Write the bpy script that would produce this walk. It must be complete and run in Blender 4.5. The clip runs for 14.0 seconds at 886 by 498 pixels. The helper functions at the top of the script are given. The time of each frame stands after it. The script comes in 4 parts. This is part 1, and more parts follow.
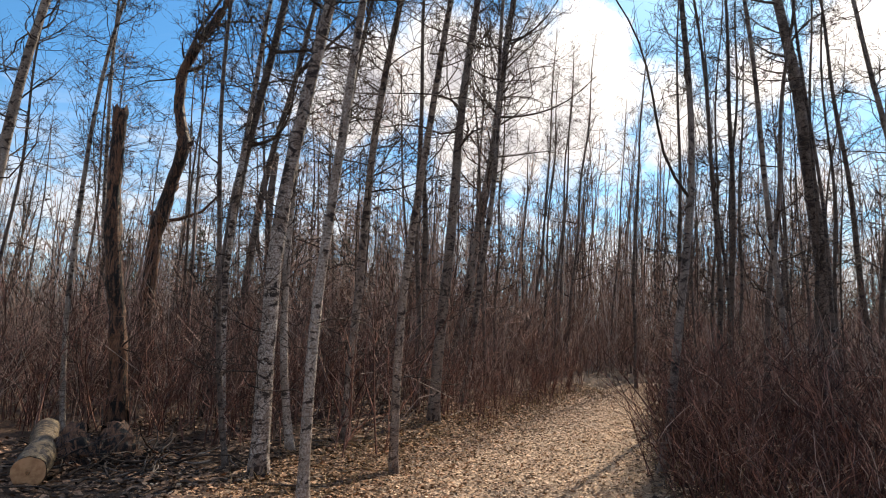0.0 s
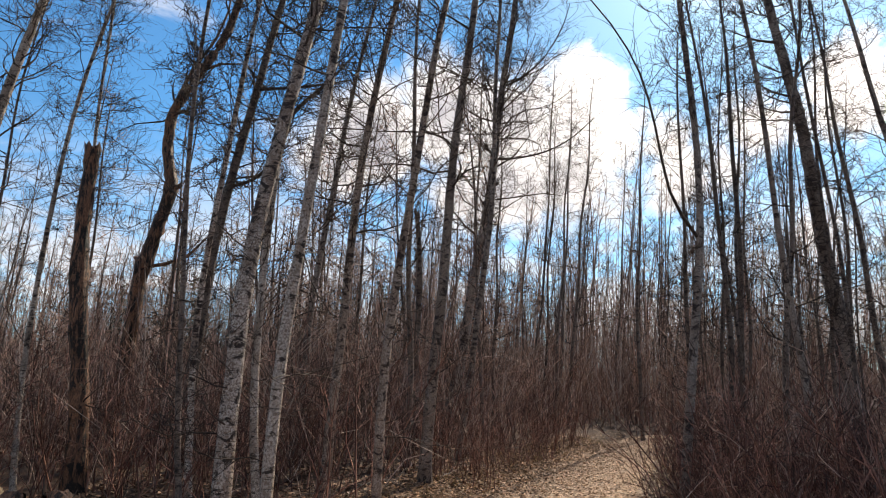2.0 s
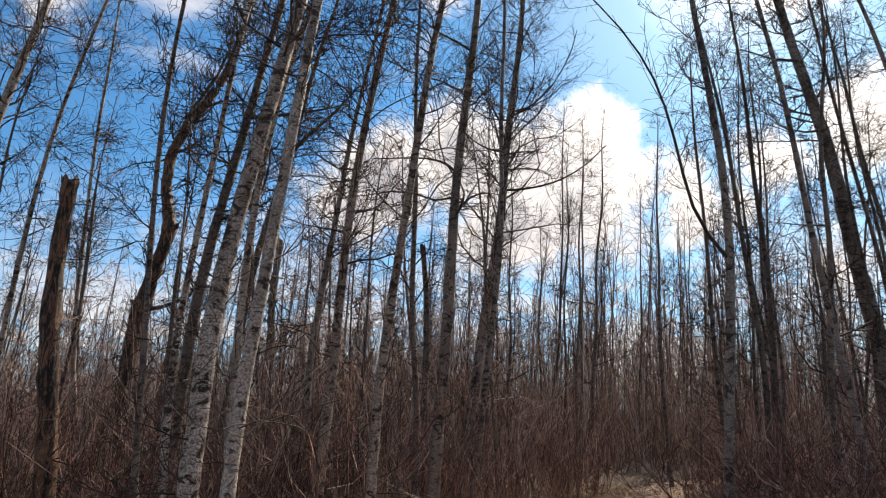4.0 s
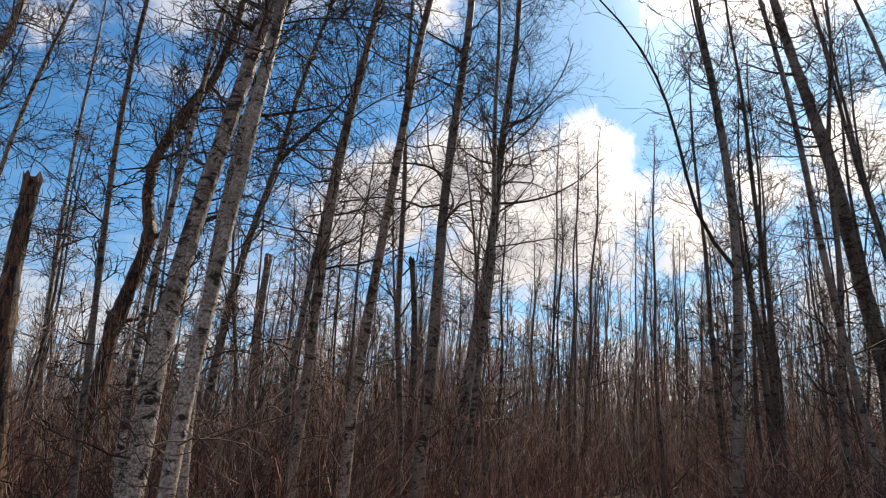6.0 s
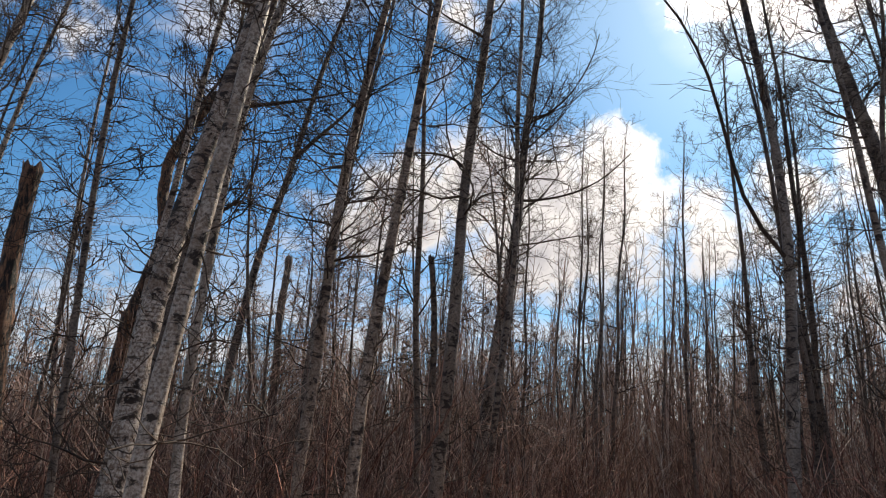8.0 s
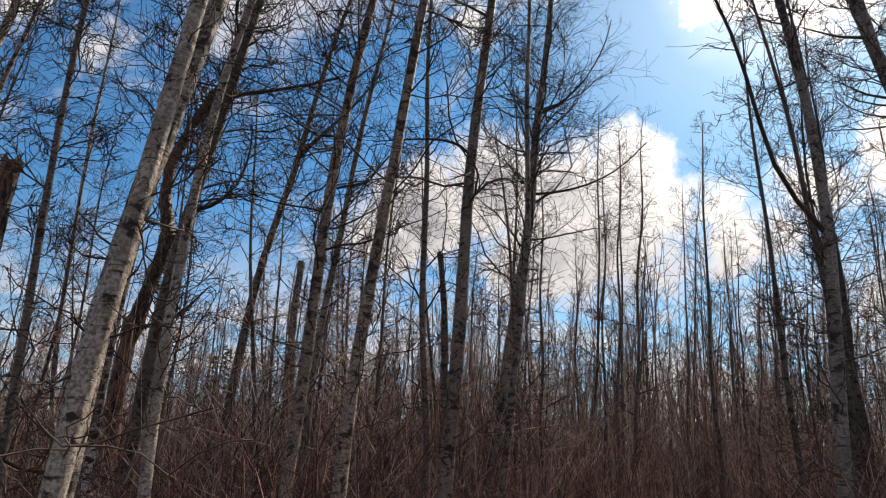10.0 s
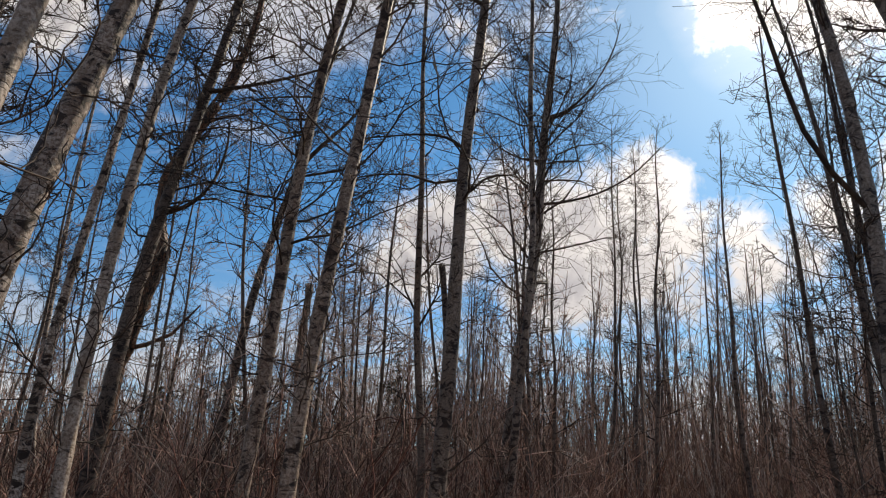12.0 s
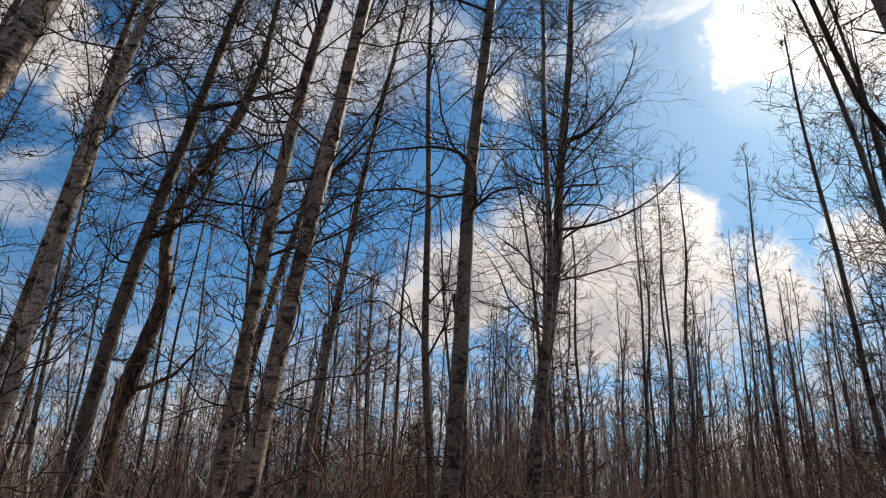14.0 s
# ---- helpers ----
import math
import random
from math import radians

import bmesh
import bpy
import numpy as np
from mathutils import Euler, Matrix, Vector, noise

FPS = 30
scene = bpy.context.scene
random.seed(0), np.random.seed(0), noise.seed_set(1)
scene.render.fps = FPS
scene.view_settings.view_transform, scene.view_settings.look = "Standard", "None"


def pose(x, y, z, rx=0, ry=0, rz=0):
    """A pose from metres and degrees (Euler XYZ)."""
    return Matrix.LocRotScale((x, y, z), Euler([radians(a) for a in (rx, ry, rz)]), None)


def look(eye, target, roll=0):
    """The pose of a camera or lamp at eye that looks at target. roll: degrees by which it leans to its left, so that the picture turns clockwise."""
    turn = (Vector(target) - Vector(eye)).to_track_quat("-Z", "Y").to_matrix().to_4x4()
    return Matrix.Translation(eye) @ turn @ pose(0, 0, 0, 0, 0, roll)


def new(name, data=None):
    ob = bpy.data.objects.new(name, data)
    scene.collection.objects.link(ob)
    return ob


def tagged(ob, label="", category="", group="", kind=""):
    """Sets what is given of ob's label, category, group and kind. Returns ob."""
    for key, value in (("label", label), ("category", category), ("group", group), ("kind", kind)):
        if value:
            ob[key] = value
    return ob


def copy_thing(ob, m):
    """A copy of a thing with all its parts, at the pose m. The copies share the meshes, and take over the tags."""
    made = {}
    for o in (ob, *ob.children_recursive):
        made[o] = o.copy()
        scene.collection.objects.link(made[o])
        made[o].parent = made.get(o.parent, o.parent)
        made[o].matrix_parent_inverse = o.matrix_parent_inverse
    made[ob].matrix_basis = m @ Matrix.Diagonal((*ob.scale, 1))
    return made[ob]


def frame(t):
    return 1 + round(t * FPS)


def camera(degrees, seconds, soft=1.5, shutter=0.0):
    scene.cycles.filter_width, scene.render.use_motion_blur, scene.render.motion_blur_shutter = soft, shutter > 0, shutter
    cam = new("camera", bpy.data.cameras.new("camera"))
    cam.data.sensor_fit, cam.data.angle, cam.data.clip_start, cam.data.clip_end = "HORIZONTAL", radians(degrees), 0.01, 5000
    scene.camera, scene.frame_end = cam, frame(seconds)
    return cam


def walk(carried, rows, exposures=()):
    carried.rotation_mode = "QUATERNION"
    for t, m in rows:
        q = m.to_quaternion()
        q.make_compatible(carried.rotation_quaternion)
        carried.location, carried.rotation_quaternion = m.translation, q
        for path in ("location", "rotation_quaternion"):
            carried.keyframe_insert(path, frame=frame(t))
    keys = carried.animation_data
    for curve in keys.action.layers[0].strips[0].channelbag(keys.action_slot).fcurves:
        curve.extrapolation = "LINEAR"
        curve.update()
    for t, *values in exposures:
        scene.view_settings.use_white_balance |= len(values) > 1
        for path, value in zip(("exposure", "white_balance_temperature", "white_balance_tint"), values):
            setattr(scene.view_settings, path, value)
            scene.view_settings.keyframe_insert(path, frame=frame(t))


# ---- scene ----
# The walk: seconds, eye, yaw to the left, pitch up, lean to the left (degrees).
cam = camera(68.5, 14.0, 1.1)
PATH = [
    (0, (0.000, 0.000, 1.481), 6.52, 8.00, 0.46),
    (0.5, (-0.027, 0.160, 1.517), 6.25, 9.27, 0.17),
    (1, (0.022, 0.329, 1.534), 7.12, 10.56, -0.42),
    (1.5, (0.089, 0.475, 1.549), 6.99, 10.75, -0.30),
    (2, (0.067, 0.640, 1.556), 6.64, 12.07, 0.34),
    (2.5, (0.045, 0.817, 1.566), 6.88, 12.07, -0.31),
    (3, (0.110, 1.070, 1.579), 8.05, 13.00, -0.72),
    (3.2, (0.122, 1.150, 1.591), 7.90, 13.78, -1.00),
    (5.3, (0.182, 1.786, 1.536), 8.41, 16.55, -0.00),
    (5.5, (0.182, 1.843, 1.549), 8.44, 16.65, -0.11),
    (6, (0.169, 1.960, 1.566), 7.53, 17.63, 0.11),
    (6.5, (0.096, 2.121, 1.575), 7.84, 18.16, 0.48),
    (7, (0.091, 2.248, 1.563), 8.05, 17.49, 0.62),
    (7.5, (0.125, 2.397, 1.572), 9.13, 17.77, 1.46),
    (8, (0.142, 2.510, 1.580), 9.68, 18.13, 0.72),
    (8.2, (0.132, 2.585, 1.591), 9.46, 18.65, 1.24),
    (10.3, (0.205, 3.225, 1.562), 11.39, 18.60, -0.12),
    (10.5, (0.190, 3.335, 1.539), 11.15, 18.75, -0.26),
    (11, (0.190, 3.524, 1.528), 10.31, 19.98, -0.51),
    (11.5, (0.259, 3.717, 1.520), 11.80, 20.82, -0.14),
    (12, (0.339, 3.885, 1.528), 12.99, 21.05, -0.06),
    (12.5, (0.331, 4.036, 1.537), 12.57, 22.08, 0.47),
    (13, (0.283, 4.238, 1.515), 12.50, 24.71, -0.00),
    (13.5, (0.281, 4.400, 1.546), 12.92, 24.29, -0.05),
    (14, (0.354, 4.605, 1.553), 15.20, 24.76, -0.51),
]


def ahead(eye, yaw, pitch):
    a, b = radians(yaw), radians(pitch)
    return (eye[0] - math.sin(a) * math.cos(b), eye[1] + math.cos(a) * math.cos(b), eye[2] + math.sin(b))


walk(cam, [(t, look(eye, ahead(eye, yaw, pitch), lean)) for t, eye, yaw, pitch, lean in PATH], [(0, 0.64, 7380, 11), (3, 0.56, 7380, 11), (6, 0.34, 7380, 11), (11, 0.15, 7380, 11), (14, -0.04, 7380, 11)])

# ---- sky and sun ----
SUN = Vector((0.298, 0.73, 0.614)).normalized()
SKY_GAIN, CLOUD_GAIN, SUN_GAIN = 0.124, 0.84, 5.0


def link(nt, a, b):
    nt.links.new(a, b)


def mnode(nt, op, a, b=None, c=None, clamp=False):
    n = nt.nodes.new("ShaderNodeMath")
    n.operation, n.use_clamp = op, clamp
    for i, v in enumerate((a, b, c)):
        if v is None:
            continue
        if isinstance(v, (int, float)):
            n.inputs[i].default_value = v
        else:
            link(nt, v, n.inputs[i])
    return n.outputs[0]


def vdot(nt, a, v):
    n = nt.nodes.new("ShaderNodeVectorMath")
    n.operation = "DOT_PRODUCT"
    link(nt, a, n.inputs[0])
    n.inputs[1].default_value = v
    return n.outputs["Value"]


def smooth(nt, v, lo, hi):
    n = nt.nodes.new("ShaderNodeMapRange")
    n.interpolation_type = "SMOOTHSTEP"
    link(nt, v, n.inputs[0])
    n.inputs[1].default_value, n.inputs[2].default_value = lo, hi
    return n.outputs[0]


def combine(nt, x, y, z=0.0):
    n = nt.nodes.new("ShaderNodeCombineXYZ")
    for i, v in enumerate((x, y, z)):
        if isinstance(v, (int, float)):
            n.inputs[i].default_value = v
        else:
            link(nt, v, n.inputs[i])
    return n.outputs[0]


def noise_tex(nt, vec, scale, detail=4.0, rough=0.55, distortion=0.0):
    n = nt.nodes.new("ShaderNodeTexNoise")
    n.inputs["Scale"].default_value, n.inputs["Detail"].default_value = scale, detail
    n.inputs["Roughness"].default_value, n.inputs["Distortion"].default_value = rough, distortion
    if vec is not None:
        link(nt, vec, n.inputs["Vector"])
    return n.outputs["Fac"]


def mix_col(nt, fac, a, b, mode="MIX"):
    n = nt.nodes.new("ShaderNodeMix")
    n.data_type, n.blend_type = "RGBA", mode
    for sock, v in ((n.inputs[0], fac), (n.inputs[6], a), (n.inputs[7], b)):
        if isinstance(v, (int, float)):
            sock.default_value = v
        elif isinstance(v, tuple):
            sock.default_value = (*v, 1.0)
        else:
            link(nt, v, sock)
    return n.outputs[2]


# Cumulus heaps: across, up and radius in the tangent plane of the sky around CLOUD_AXIS.
CLOUD_AXIS = (-0.1296, 0.9413, 0.3116)
CLOUD_RIGHT = (0.991, 0.1338, 0.0079)
CLOUD_UP = (0.0343, -0.3098, 0.9502)
HEAPS = [
    (-0.08, 0.07, 0.098), (-0.138, 0.018, 0.075), (0.03, 0.09, 0.105), (0.13, 0.09, 0.10), (0.225, 0.10, 0.098),
    (0.27, 0.062, 0.078), (0.10, 0.01, 0.113), (0.222, 0.01, 0.095), (0.387, 0.01, 0.065), (0.36, 0.05, 0.055), (0.45, 0.02, 0.05), (0.50, 0.085, 0.066),
    (0.64, 0.138, 0.09), (0.604, -0.077, 0.061), (0.36, 0.40, 0.085), (0.448, 0.428, 0.104), (0.552, 0.47, 0.12),
    (0.0, 0.36, 0.038), (-0.06, 0.40, 0.03), (-0.60, 0.35, 0.045), (-0.72, 0.46, 0.075),
    (-0.83, 0.57, 0.12), (0.47, 0.365, 0.07), (0.57, 0.38, 0.08), (0.62, 0.45, 0.1),
]


def build_world():
    world = bpy.data.worlds.new("sky")
    world.use_nodes = True
    scene.world = world
    nt = world.node_tree
    nt.nodes.clear()
    out, bg = nt.nodes.new("ShaderNodeOutputWorld"), nt.nodes.new("ShaderNodeBackground")
    sky = nt.nodes.new("ShaderNodeTexSky")
    sky.sky_type, sky.sun_disc = "NISHITA", False
    sky.sun_elevation = math.asin(SUN.z)
    sky.sun_rotation = math.atan2(SUN.x, SUN.y)
    sky.air_density, sky.dust_density, sky.ozone_density = 1.0, 0.3, 2.5
    tc = nt.nodes.new("ShaderNodeTexCoord").outputs["Generated"]
    f = mnode(nt, "MAXIMUM", vdot(nt, tc, CLOUD_AXIS), 0.05)
    u = mnode(nt, "DIVIDE", vdot(nt, tc, CLOUD_RIGHT), f)
    v = mnode(nt, "DIVIDE", vdot(nt, tc, CLOUD_UP), f)
    uv = combine(nt, u, v)
    warp = mnode(nt, "MULTIPLY_ADD", noise_tex(nt, uv, 9.0, 6.0, 0.62, 0.4), 0.17, -0.085)
    warp = mnode(nt, "ADD", warp, mnode(nt, "MULTIPLY_ADD", noise_tex(nt, uv, 34.0, 5.0, 0.65, 0.3), 0.07, -0.035))
    field = None
    for a, b, r in HEAPS:
        n = nt.nodes.new("ShaderNodeVectorMath")
        n.operation = "DISTANCE"
        link(nt, uv, n.inputs[0])
        n.inputs[1].default_value = (a, b, 0)
        one = mnode(nt, "SUBTRACT", r, n.outputs["Value"])
        field = one if field is None else mnode(nt, "MAXIMUM", field, one)
    field = mnode(nt, "ADD", field, warp)
    heap = smooth(nt, field, -0.022, 0.05)
    # thin streaks all over the dome, thicker towards the horizon
    sep = nt.nodes.new("ShaderNodeSeparateXYZ")
    link(nt, tc, sep.inputs[0])
    h = mnode(nt, "MAXIMUM", mnode(nt, "ADD", sep.outputs[2], 0.12), 0.06)
    plane = combine(nt, mnode(nt, "DIVIDE", sep.outputs[0], h), mnode(nt, "DIVIDE", sep.outputs[1], h), 3.0)
    streak = noise_tex(nt, plane, 1.7, 7.0, 0.6, 0.6)
    low = smooth(nt, sep.outputs[2], 0.42, 0.05)
    streak = mnode(nt, "ADD", streak, mnode(nt, "MULTIPLY", low, 0.10))
    thin = mnode(nt, "MULTIPLY", smooth(nt, streak, 0.52, 0.69), 0.7)
    bands = combine(nt, mnode(nt, "MULTIPLY", u, 5.0), mnode(nt, "MULTIPLY", sep.outputs[2], 15.0), 7.0)
    bands = smooth(nt, noise_tex(nt, bands, 1.0, 6.0, 0.6, 0.5), 0.44, 0.56)
    haze = mnode(nt, "MULTIPLY", smooth(nt, sep.outputs[2], 0.38, 0.10), mnode(nt, "MULTIPLY_ADD", bands, 0.62, 0.30))
    cover = mnode(nt, "MAXIMUM", heap, mnode(nt, "MAXIMUM", thin, haze))
    # unseen white overcast added behind and overhead as fill light, and the white glare of thin cloud round the sun
    behind = mnode(nt, "MULTIPLY", smooth(nt, vdot(nt, tc, CLOUD_AXIS), 0.62, 0.3), smooth(nt, streak, 0.34, 0.55))
    glare = mnode(nt, "MULTIPLY", smooth(nt, vdot(nt, tc, tuple(SUN)), 0.972, 0.9995), mnode(nt, "MULTIPLY_ADD", streak, 0.7, 0.0))
    veil = mnode(nt, "MULTIPLY", smooth(nt, vdot(nt, tc, tuple(SUN)), 0.90, 0.999), 0.16)
    glare = mnode(nt, "MAXIMUM", glare, veil)
    cover = mnode(nt, "MAXIMUM", cover, mnode(nt, "MAXIMUM", mnode(nt, "MULTIPLY", behind, 0.22), glare))
    # grey bellies away from the sun, bright rims towards it
    near = mnode(nt, "POWER", mnode(nt, "MAXIMUM", vdot(nt, tc, tuple(SUN)), 0.0), 24.0)
    belly = mnode(nt, "MULTIPLY", smooth(nt, field, 0.018, 0.085), smooth(nt, noise_tex(nt, uv, 7.0, 6.0, 0.6), 0.30, 0.58))
    belly = mnode(nt, "MULTIPLY", belly, smooth(nt, u, 0.42, 0.0))
    belly = mnode(nt, "MAXIMUM", belly, mnode(nt, "MULTIPLY", smooth(nt, v, 0.10, -0.06), 0.35))
    cloud = mix_col(nt, mnode(nt, "MULTIPLY", belly, 0.9), (0.965, 0.96, 1.0), (0.43, 0.44, 0.525))
    lift = mnode(nt, "MULTIPLY_ADD", near, 0.9, CLOUD_GAIN)
    grow = nt.nodes.new("ShaderNodeVectorMath")
    grow.operation = "SCALE"
    link(nt, cloud, grow.inputs[0])
    link(nt, lift, grow.inputs["Scale"])
    blue = mix_col(nt, 1.0, sky.outputs[0], (SKY_GAIN * 0.345, SKY_GAIN * 0.76, SKY_GAIN * 1.0), "MULTIPLY")
    link(nt, mix_col(nt, cover, blue, grow.outputs[0]), bg.inputs[0])
    bg.inputs[1].default_value = 1.0
    link(nt, bg.outputs[0], out.inputs[0])


build_world()
sun = new("sun", bpy.data.lights.new("sun", "SUN"))
sun.data.energy, sun.data.angle, sun.data.color = SUN_GAIN, radians(0.53), (1.0, 0.94, 0.84)
sun.matrix_world = look(SUN * 60, (0, 0, 0))


# ---- materials ----
def material(name, rough=0.85):
    m = bpy.data.materials.new(name)
    m.use_nodes = True
    nt = m.node_tree
    b = nt.nodes["Principled BSDF"]
    b.inputs["Roughness"].default_value = rough
    b.inputs["Specular IOR Level"].default_value = 0.25
    return m, nt, b


def stretched(nt, sx, sy, sz, kind="Object"):
    n = nt.nodes.new("ShaderNodeMapping")
    n.inputs["Scale"].default_value = (sx, sy, sz)
    link(nt, nt.nodes.new("ShaderNodeTexCoord").outputs[kind], n.inputs[0])
    return n.outputs[0]


def bump(nt, b, height, strength, distance):
    n = nt.nodes.new("ShaderNodeBump")
    n.inputs["Strength"].default_value, n.inputs["Distance"].default_value = strength, distance
    link(nt, height, n.inputs["Height"])
    link(nt, n.outputs[0], b.inputs["Normal"])


def tint_by_object(nt, col, lo, hi):
    r = nt.nodes.new("ShaderNodeObjectInfo").outputs["Random"]
    g = nt.nodes.new("ShaderNodeMapRange")
    link(nt, r, g.inputs[0])
    g.inputs[3].default_value, g.inputs[4].default_value = lo, hi
    n = nt.nodes.new("ShaderNodeVectorMath")
    n.operation = "SCALE"
    link(nt, col, n.inputs[0])
    link(nt, g.outputs[0], n.inputs["Scale"])
    return n.outputs[0]


def bark_material(name, pale, mid, dark, blotch=(0.56, 0.62), lentil=(0.60, 0.66), furrow=0.0, rust=0.5):
    """Bark with a fine grain, dark scars that run round the trunk, thin crosswise marks and rusty patches."""
    m, nt, b = material(name, 0.6)
    soft = noise_tex(nt, stretched(nt, 1, 1, 0.45), 2.6, 4.0, 0.6)
    spots = noise_tex(nt, stretched(nt, 1, 1, 0.25 if furrow else 1.5), 8.0 + 8.0 * furrow, 6.0, 0.72, 0.7)
    cross = noise_tex(nt, stretched(nt, 1, 1, 9.0), 7.0, 4.0, 0.65)
    fine = noise_tex(nt, stretched(nt, 1, 1, 0.35 if furrow else 0.9), 60.0, 4.0, 0.65)
    col = mix_col(nt, smooth(nt, fine, 0.36, 0.64), mid, pale)
    col = mix_col(nt, mnode(nt, "MULTIPLY", smooth(nt, soft, 0.44, 0.58), rust), col, mid)
    scar = mnode(nt, "ADD", spots, mnode(nt, "MULTIPLY_ADD", soft, 0.34, -0.17))
    scar = mnode(nt, "ADD", scar, mnode(nt, "MULTIPLY_ADD", fine, 0.12, -0.06))
    col = mix_col(nt, smooth(nt, scar, *blotch), col, dark)
    col = mix_col(nt, mnode(nt, "MULTIPLY", smooth(nt, cross, *lentil), 0.8), col, dark)
    link(nt, tint_by_object(nt, col, 0.8, 1.15), b.inputs["Base Color"])
    h = mnode(nt, "SUBTRACT", mnode(nt, "MULTIPLY", fine, 0.5 + furrow), smooth(nt, cross, 0.55, 0.7))
    h = mnode(nt, "ADD", h, mnode(nt, "MULTIPLY", spots, 0.8))
    bump(nt, b, h, 0.8, 0.01)
    return m


PALEBARK = bark_material("pale_aspen_bark", (0.55, 0.475, 0.415), (0.16, 0.105, 0.076), (0.028, 0.017, 0.012), (0.505, 0.565), (0.58, 0.64), rust=0.75)
ASPEN = bark_material("aspen_bark", (0.47, 0.40, 0.345), (0.18, 0.13, 0.098), (0.032, 0.021, 0.015), (0.53, 0.60), rust=0.75)
BROWNBARK = bark_material("brown_aspen_bark", (0.36, 0.285, 0.23), (0.135, 0.09, 0.066), (0.030, 0.018, 0.013), (0.50, 0.58), rust=0.85)
GREYBARK = bark_material("grey_bark", (0.31, 0.255, 0.215), (0.135, 0.10, 0.08), (0.028, 0.018, 0.014), (0.51, 0.59), rust=0.7)
POLE = bark_material("pole_bark", (0.19, 0.145, 0.12), (0.088, 0.062, 0.048), (0.022, 0.015, 0.012), (0.50, 0.60))
DEAD = bark_material("dead_bark", (0.28, 0.135, 0.075), (0.115, 0.057, 0.034), (0.014, 0.010, 0.008), (0.46, 0.56), (0.66, 0.75), 1.0)


def plain_material(name, a, b_, scale, rough=0.85, lo=0.7, hi=1.2, island=False, distance=0.003, pale=None, share=0.15):
    """A mottled surface; with island each loose piece has its own shade, and a share of the pieces the pale colour of
    sunlit stems.
    """
    m, nt, b = material(name, rough)
    n1 = noise_tex(nt, stretched(nt, 1, 1, 1), scale, 5.0, 0.6)
    col = mix_col(nt, smooth(nt, n1, 0.35, 0.65), a, b_)
    if island:
        r = nt.nodes.new("ShaderNodeNewGeometry").outputs["Random Per Island"]
        g = nt.nodes.new("ShaderNodeMapRange")
        link(nt, mnode(nt, "POWER", r, 1.6), g.inputs[0])
        g.inputs[3].default_value, g.inputs[4].default_value = lo, hi
        n = nt.nodes.new("ShaderNodeVectorMath")
        n.operation = "SCALE"
        link(nt, col, n.inputs[0])
        link(nt, g.outputs[0], n.inputs["Scale"])
        col = n.outputs[0]
        if pale:
            other = mnode(nt, "FRACT", mnode(nt, "MULTIPLY", r, 37.0))
            col = mix_col(nt, mnode(nt, "LESS_THAN", other, share), col, pale)
    else:
        col = tint_by_object(nt, col, lo, hi)
    link(nt, col, b.inputs["Base Color"])
    bump(nt, b, n1, 0.4, distance)
    return m


TWIG = plain_material("twig_bark", (0.030, 0.021, 0.017), (0.085, 0.060, 0.046), 9.0)
# the last colour paints a share of the stems as if sunlit
SHRUB = plain_material("shrub_bark", (0.052, 0.018, 0.013), (0.195, 0.100, 0.075), 2.2, 0.75, 0.15, 2.4, True, 0.003, (0.36, 0.25, 0.20), 0.08)
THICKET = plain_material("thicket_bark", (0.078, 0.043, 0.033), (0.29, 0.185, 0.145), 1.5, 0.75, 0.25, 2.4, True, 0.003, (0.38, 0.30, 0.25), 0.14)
# bark of the distant wood, lightened to carry the sunlight on its twigs
FAR_SUNLIT = plain_material("sunlit_far_bark", (0.185, 0.110, 0.083), (0.34, 0.228, 0.172), 3.0, 0.85, 0.5, 1.8, True, 0.003, (0.46, 0.38, 0.32), 0.15)
LEAF = plain_material("dead_leaf", (0.60, 0.41, 0.265), (0.38, 0.225, 0.13), 30.0, 0.7, 0.45, 1.55, True, 0.001)
DRIFT_LEAF = plain_material("orange_leaf", (0.46, 0.265, 0.145), (0.25, 0.125, 0.065), 30.0, 0.7, 0.25, 1.7, True, 0.001)
GRASS = plain_material("dry_grass", (0.40, 0.28, 0.14), (0.27, 0.18, 0.09), 20.0, 0.7, 0.6, 1.3, True, 0.001)
CUT = plain_material("cut_wood", (0.46, 0.25, 0.13), (0.30, 0.145, 0.07), 14.0, 0.75)
BROWN_LEAF = plain_material("rotting_leaf", (0.24, 0.14, 0.085), (0.11, 0.06, 0.037), 30.0, 0.75, 0.3, 2.2, True, 0.001)
NEEDLE = plain_material("needles", (0.022, 0.04, 0.02), (0.05, 0.07, 0.035), 5.0, 0.7, 0.7, 1.2, True)


def ground_material(name, a, b_, c, big, small):
    m, nt, b = material(name, 0.95)
    p = stretched(nt, 1, 1, 1)
    n1, n2 = noise_tex(nt, p, big, 5.0, 0.6), noise_tex(nt, p, small, 6.0, 0.7)
    col = mix_col(nt, smooth(nt, n1, 0.35, 0.65), a, b_)
    col = mix_col(nt, smooth(nt, n2, 0.5, 0.68), col, c)
    link(nt, col, b.inputs["Base Color"])
    bump(nt, b, mnode(nt, "ADD", n2, mnode(nt, "MULTIPLY", n1, 0.5)), 0.8, 0.03)
    return m


FLOOR = ground_material("forest_floor", (0.065, 0.037, 0.025), (0.115, 0.068, 0.042), (0.024, 0.016, 0.012), 1.3, 22.0)
TRAIL = ground_material("trodden_litter", (0.40, 0.265, 0.165), (0.50, 0.35, 0.23), (0.19, 0.11, 0.065), 0.9, 30.0)


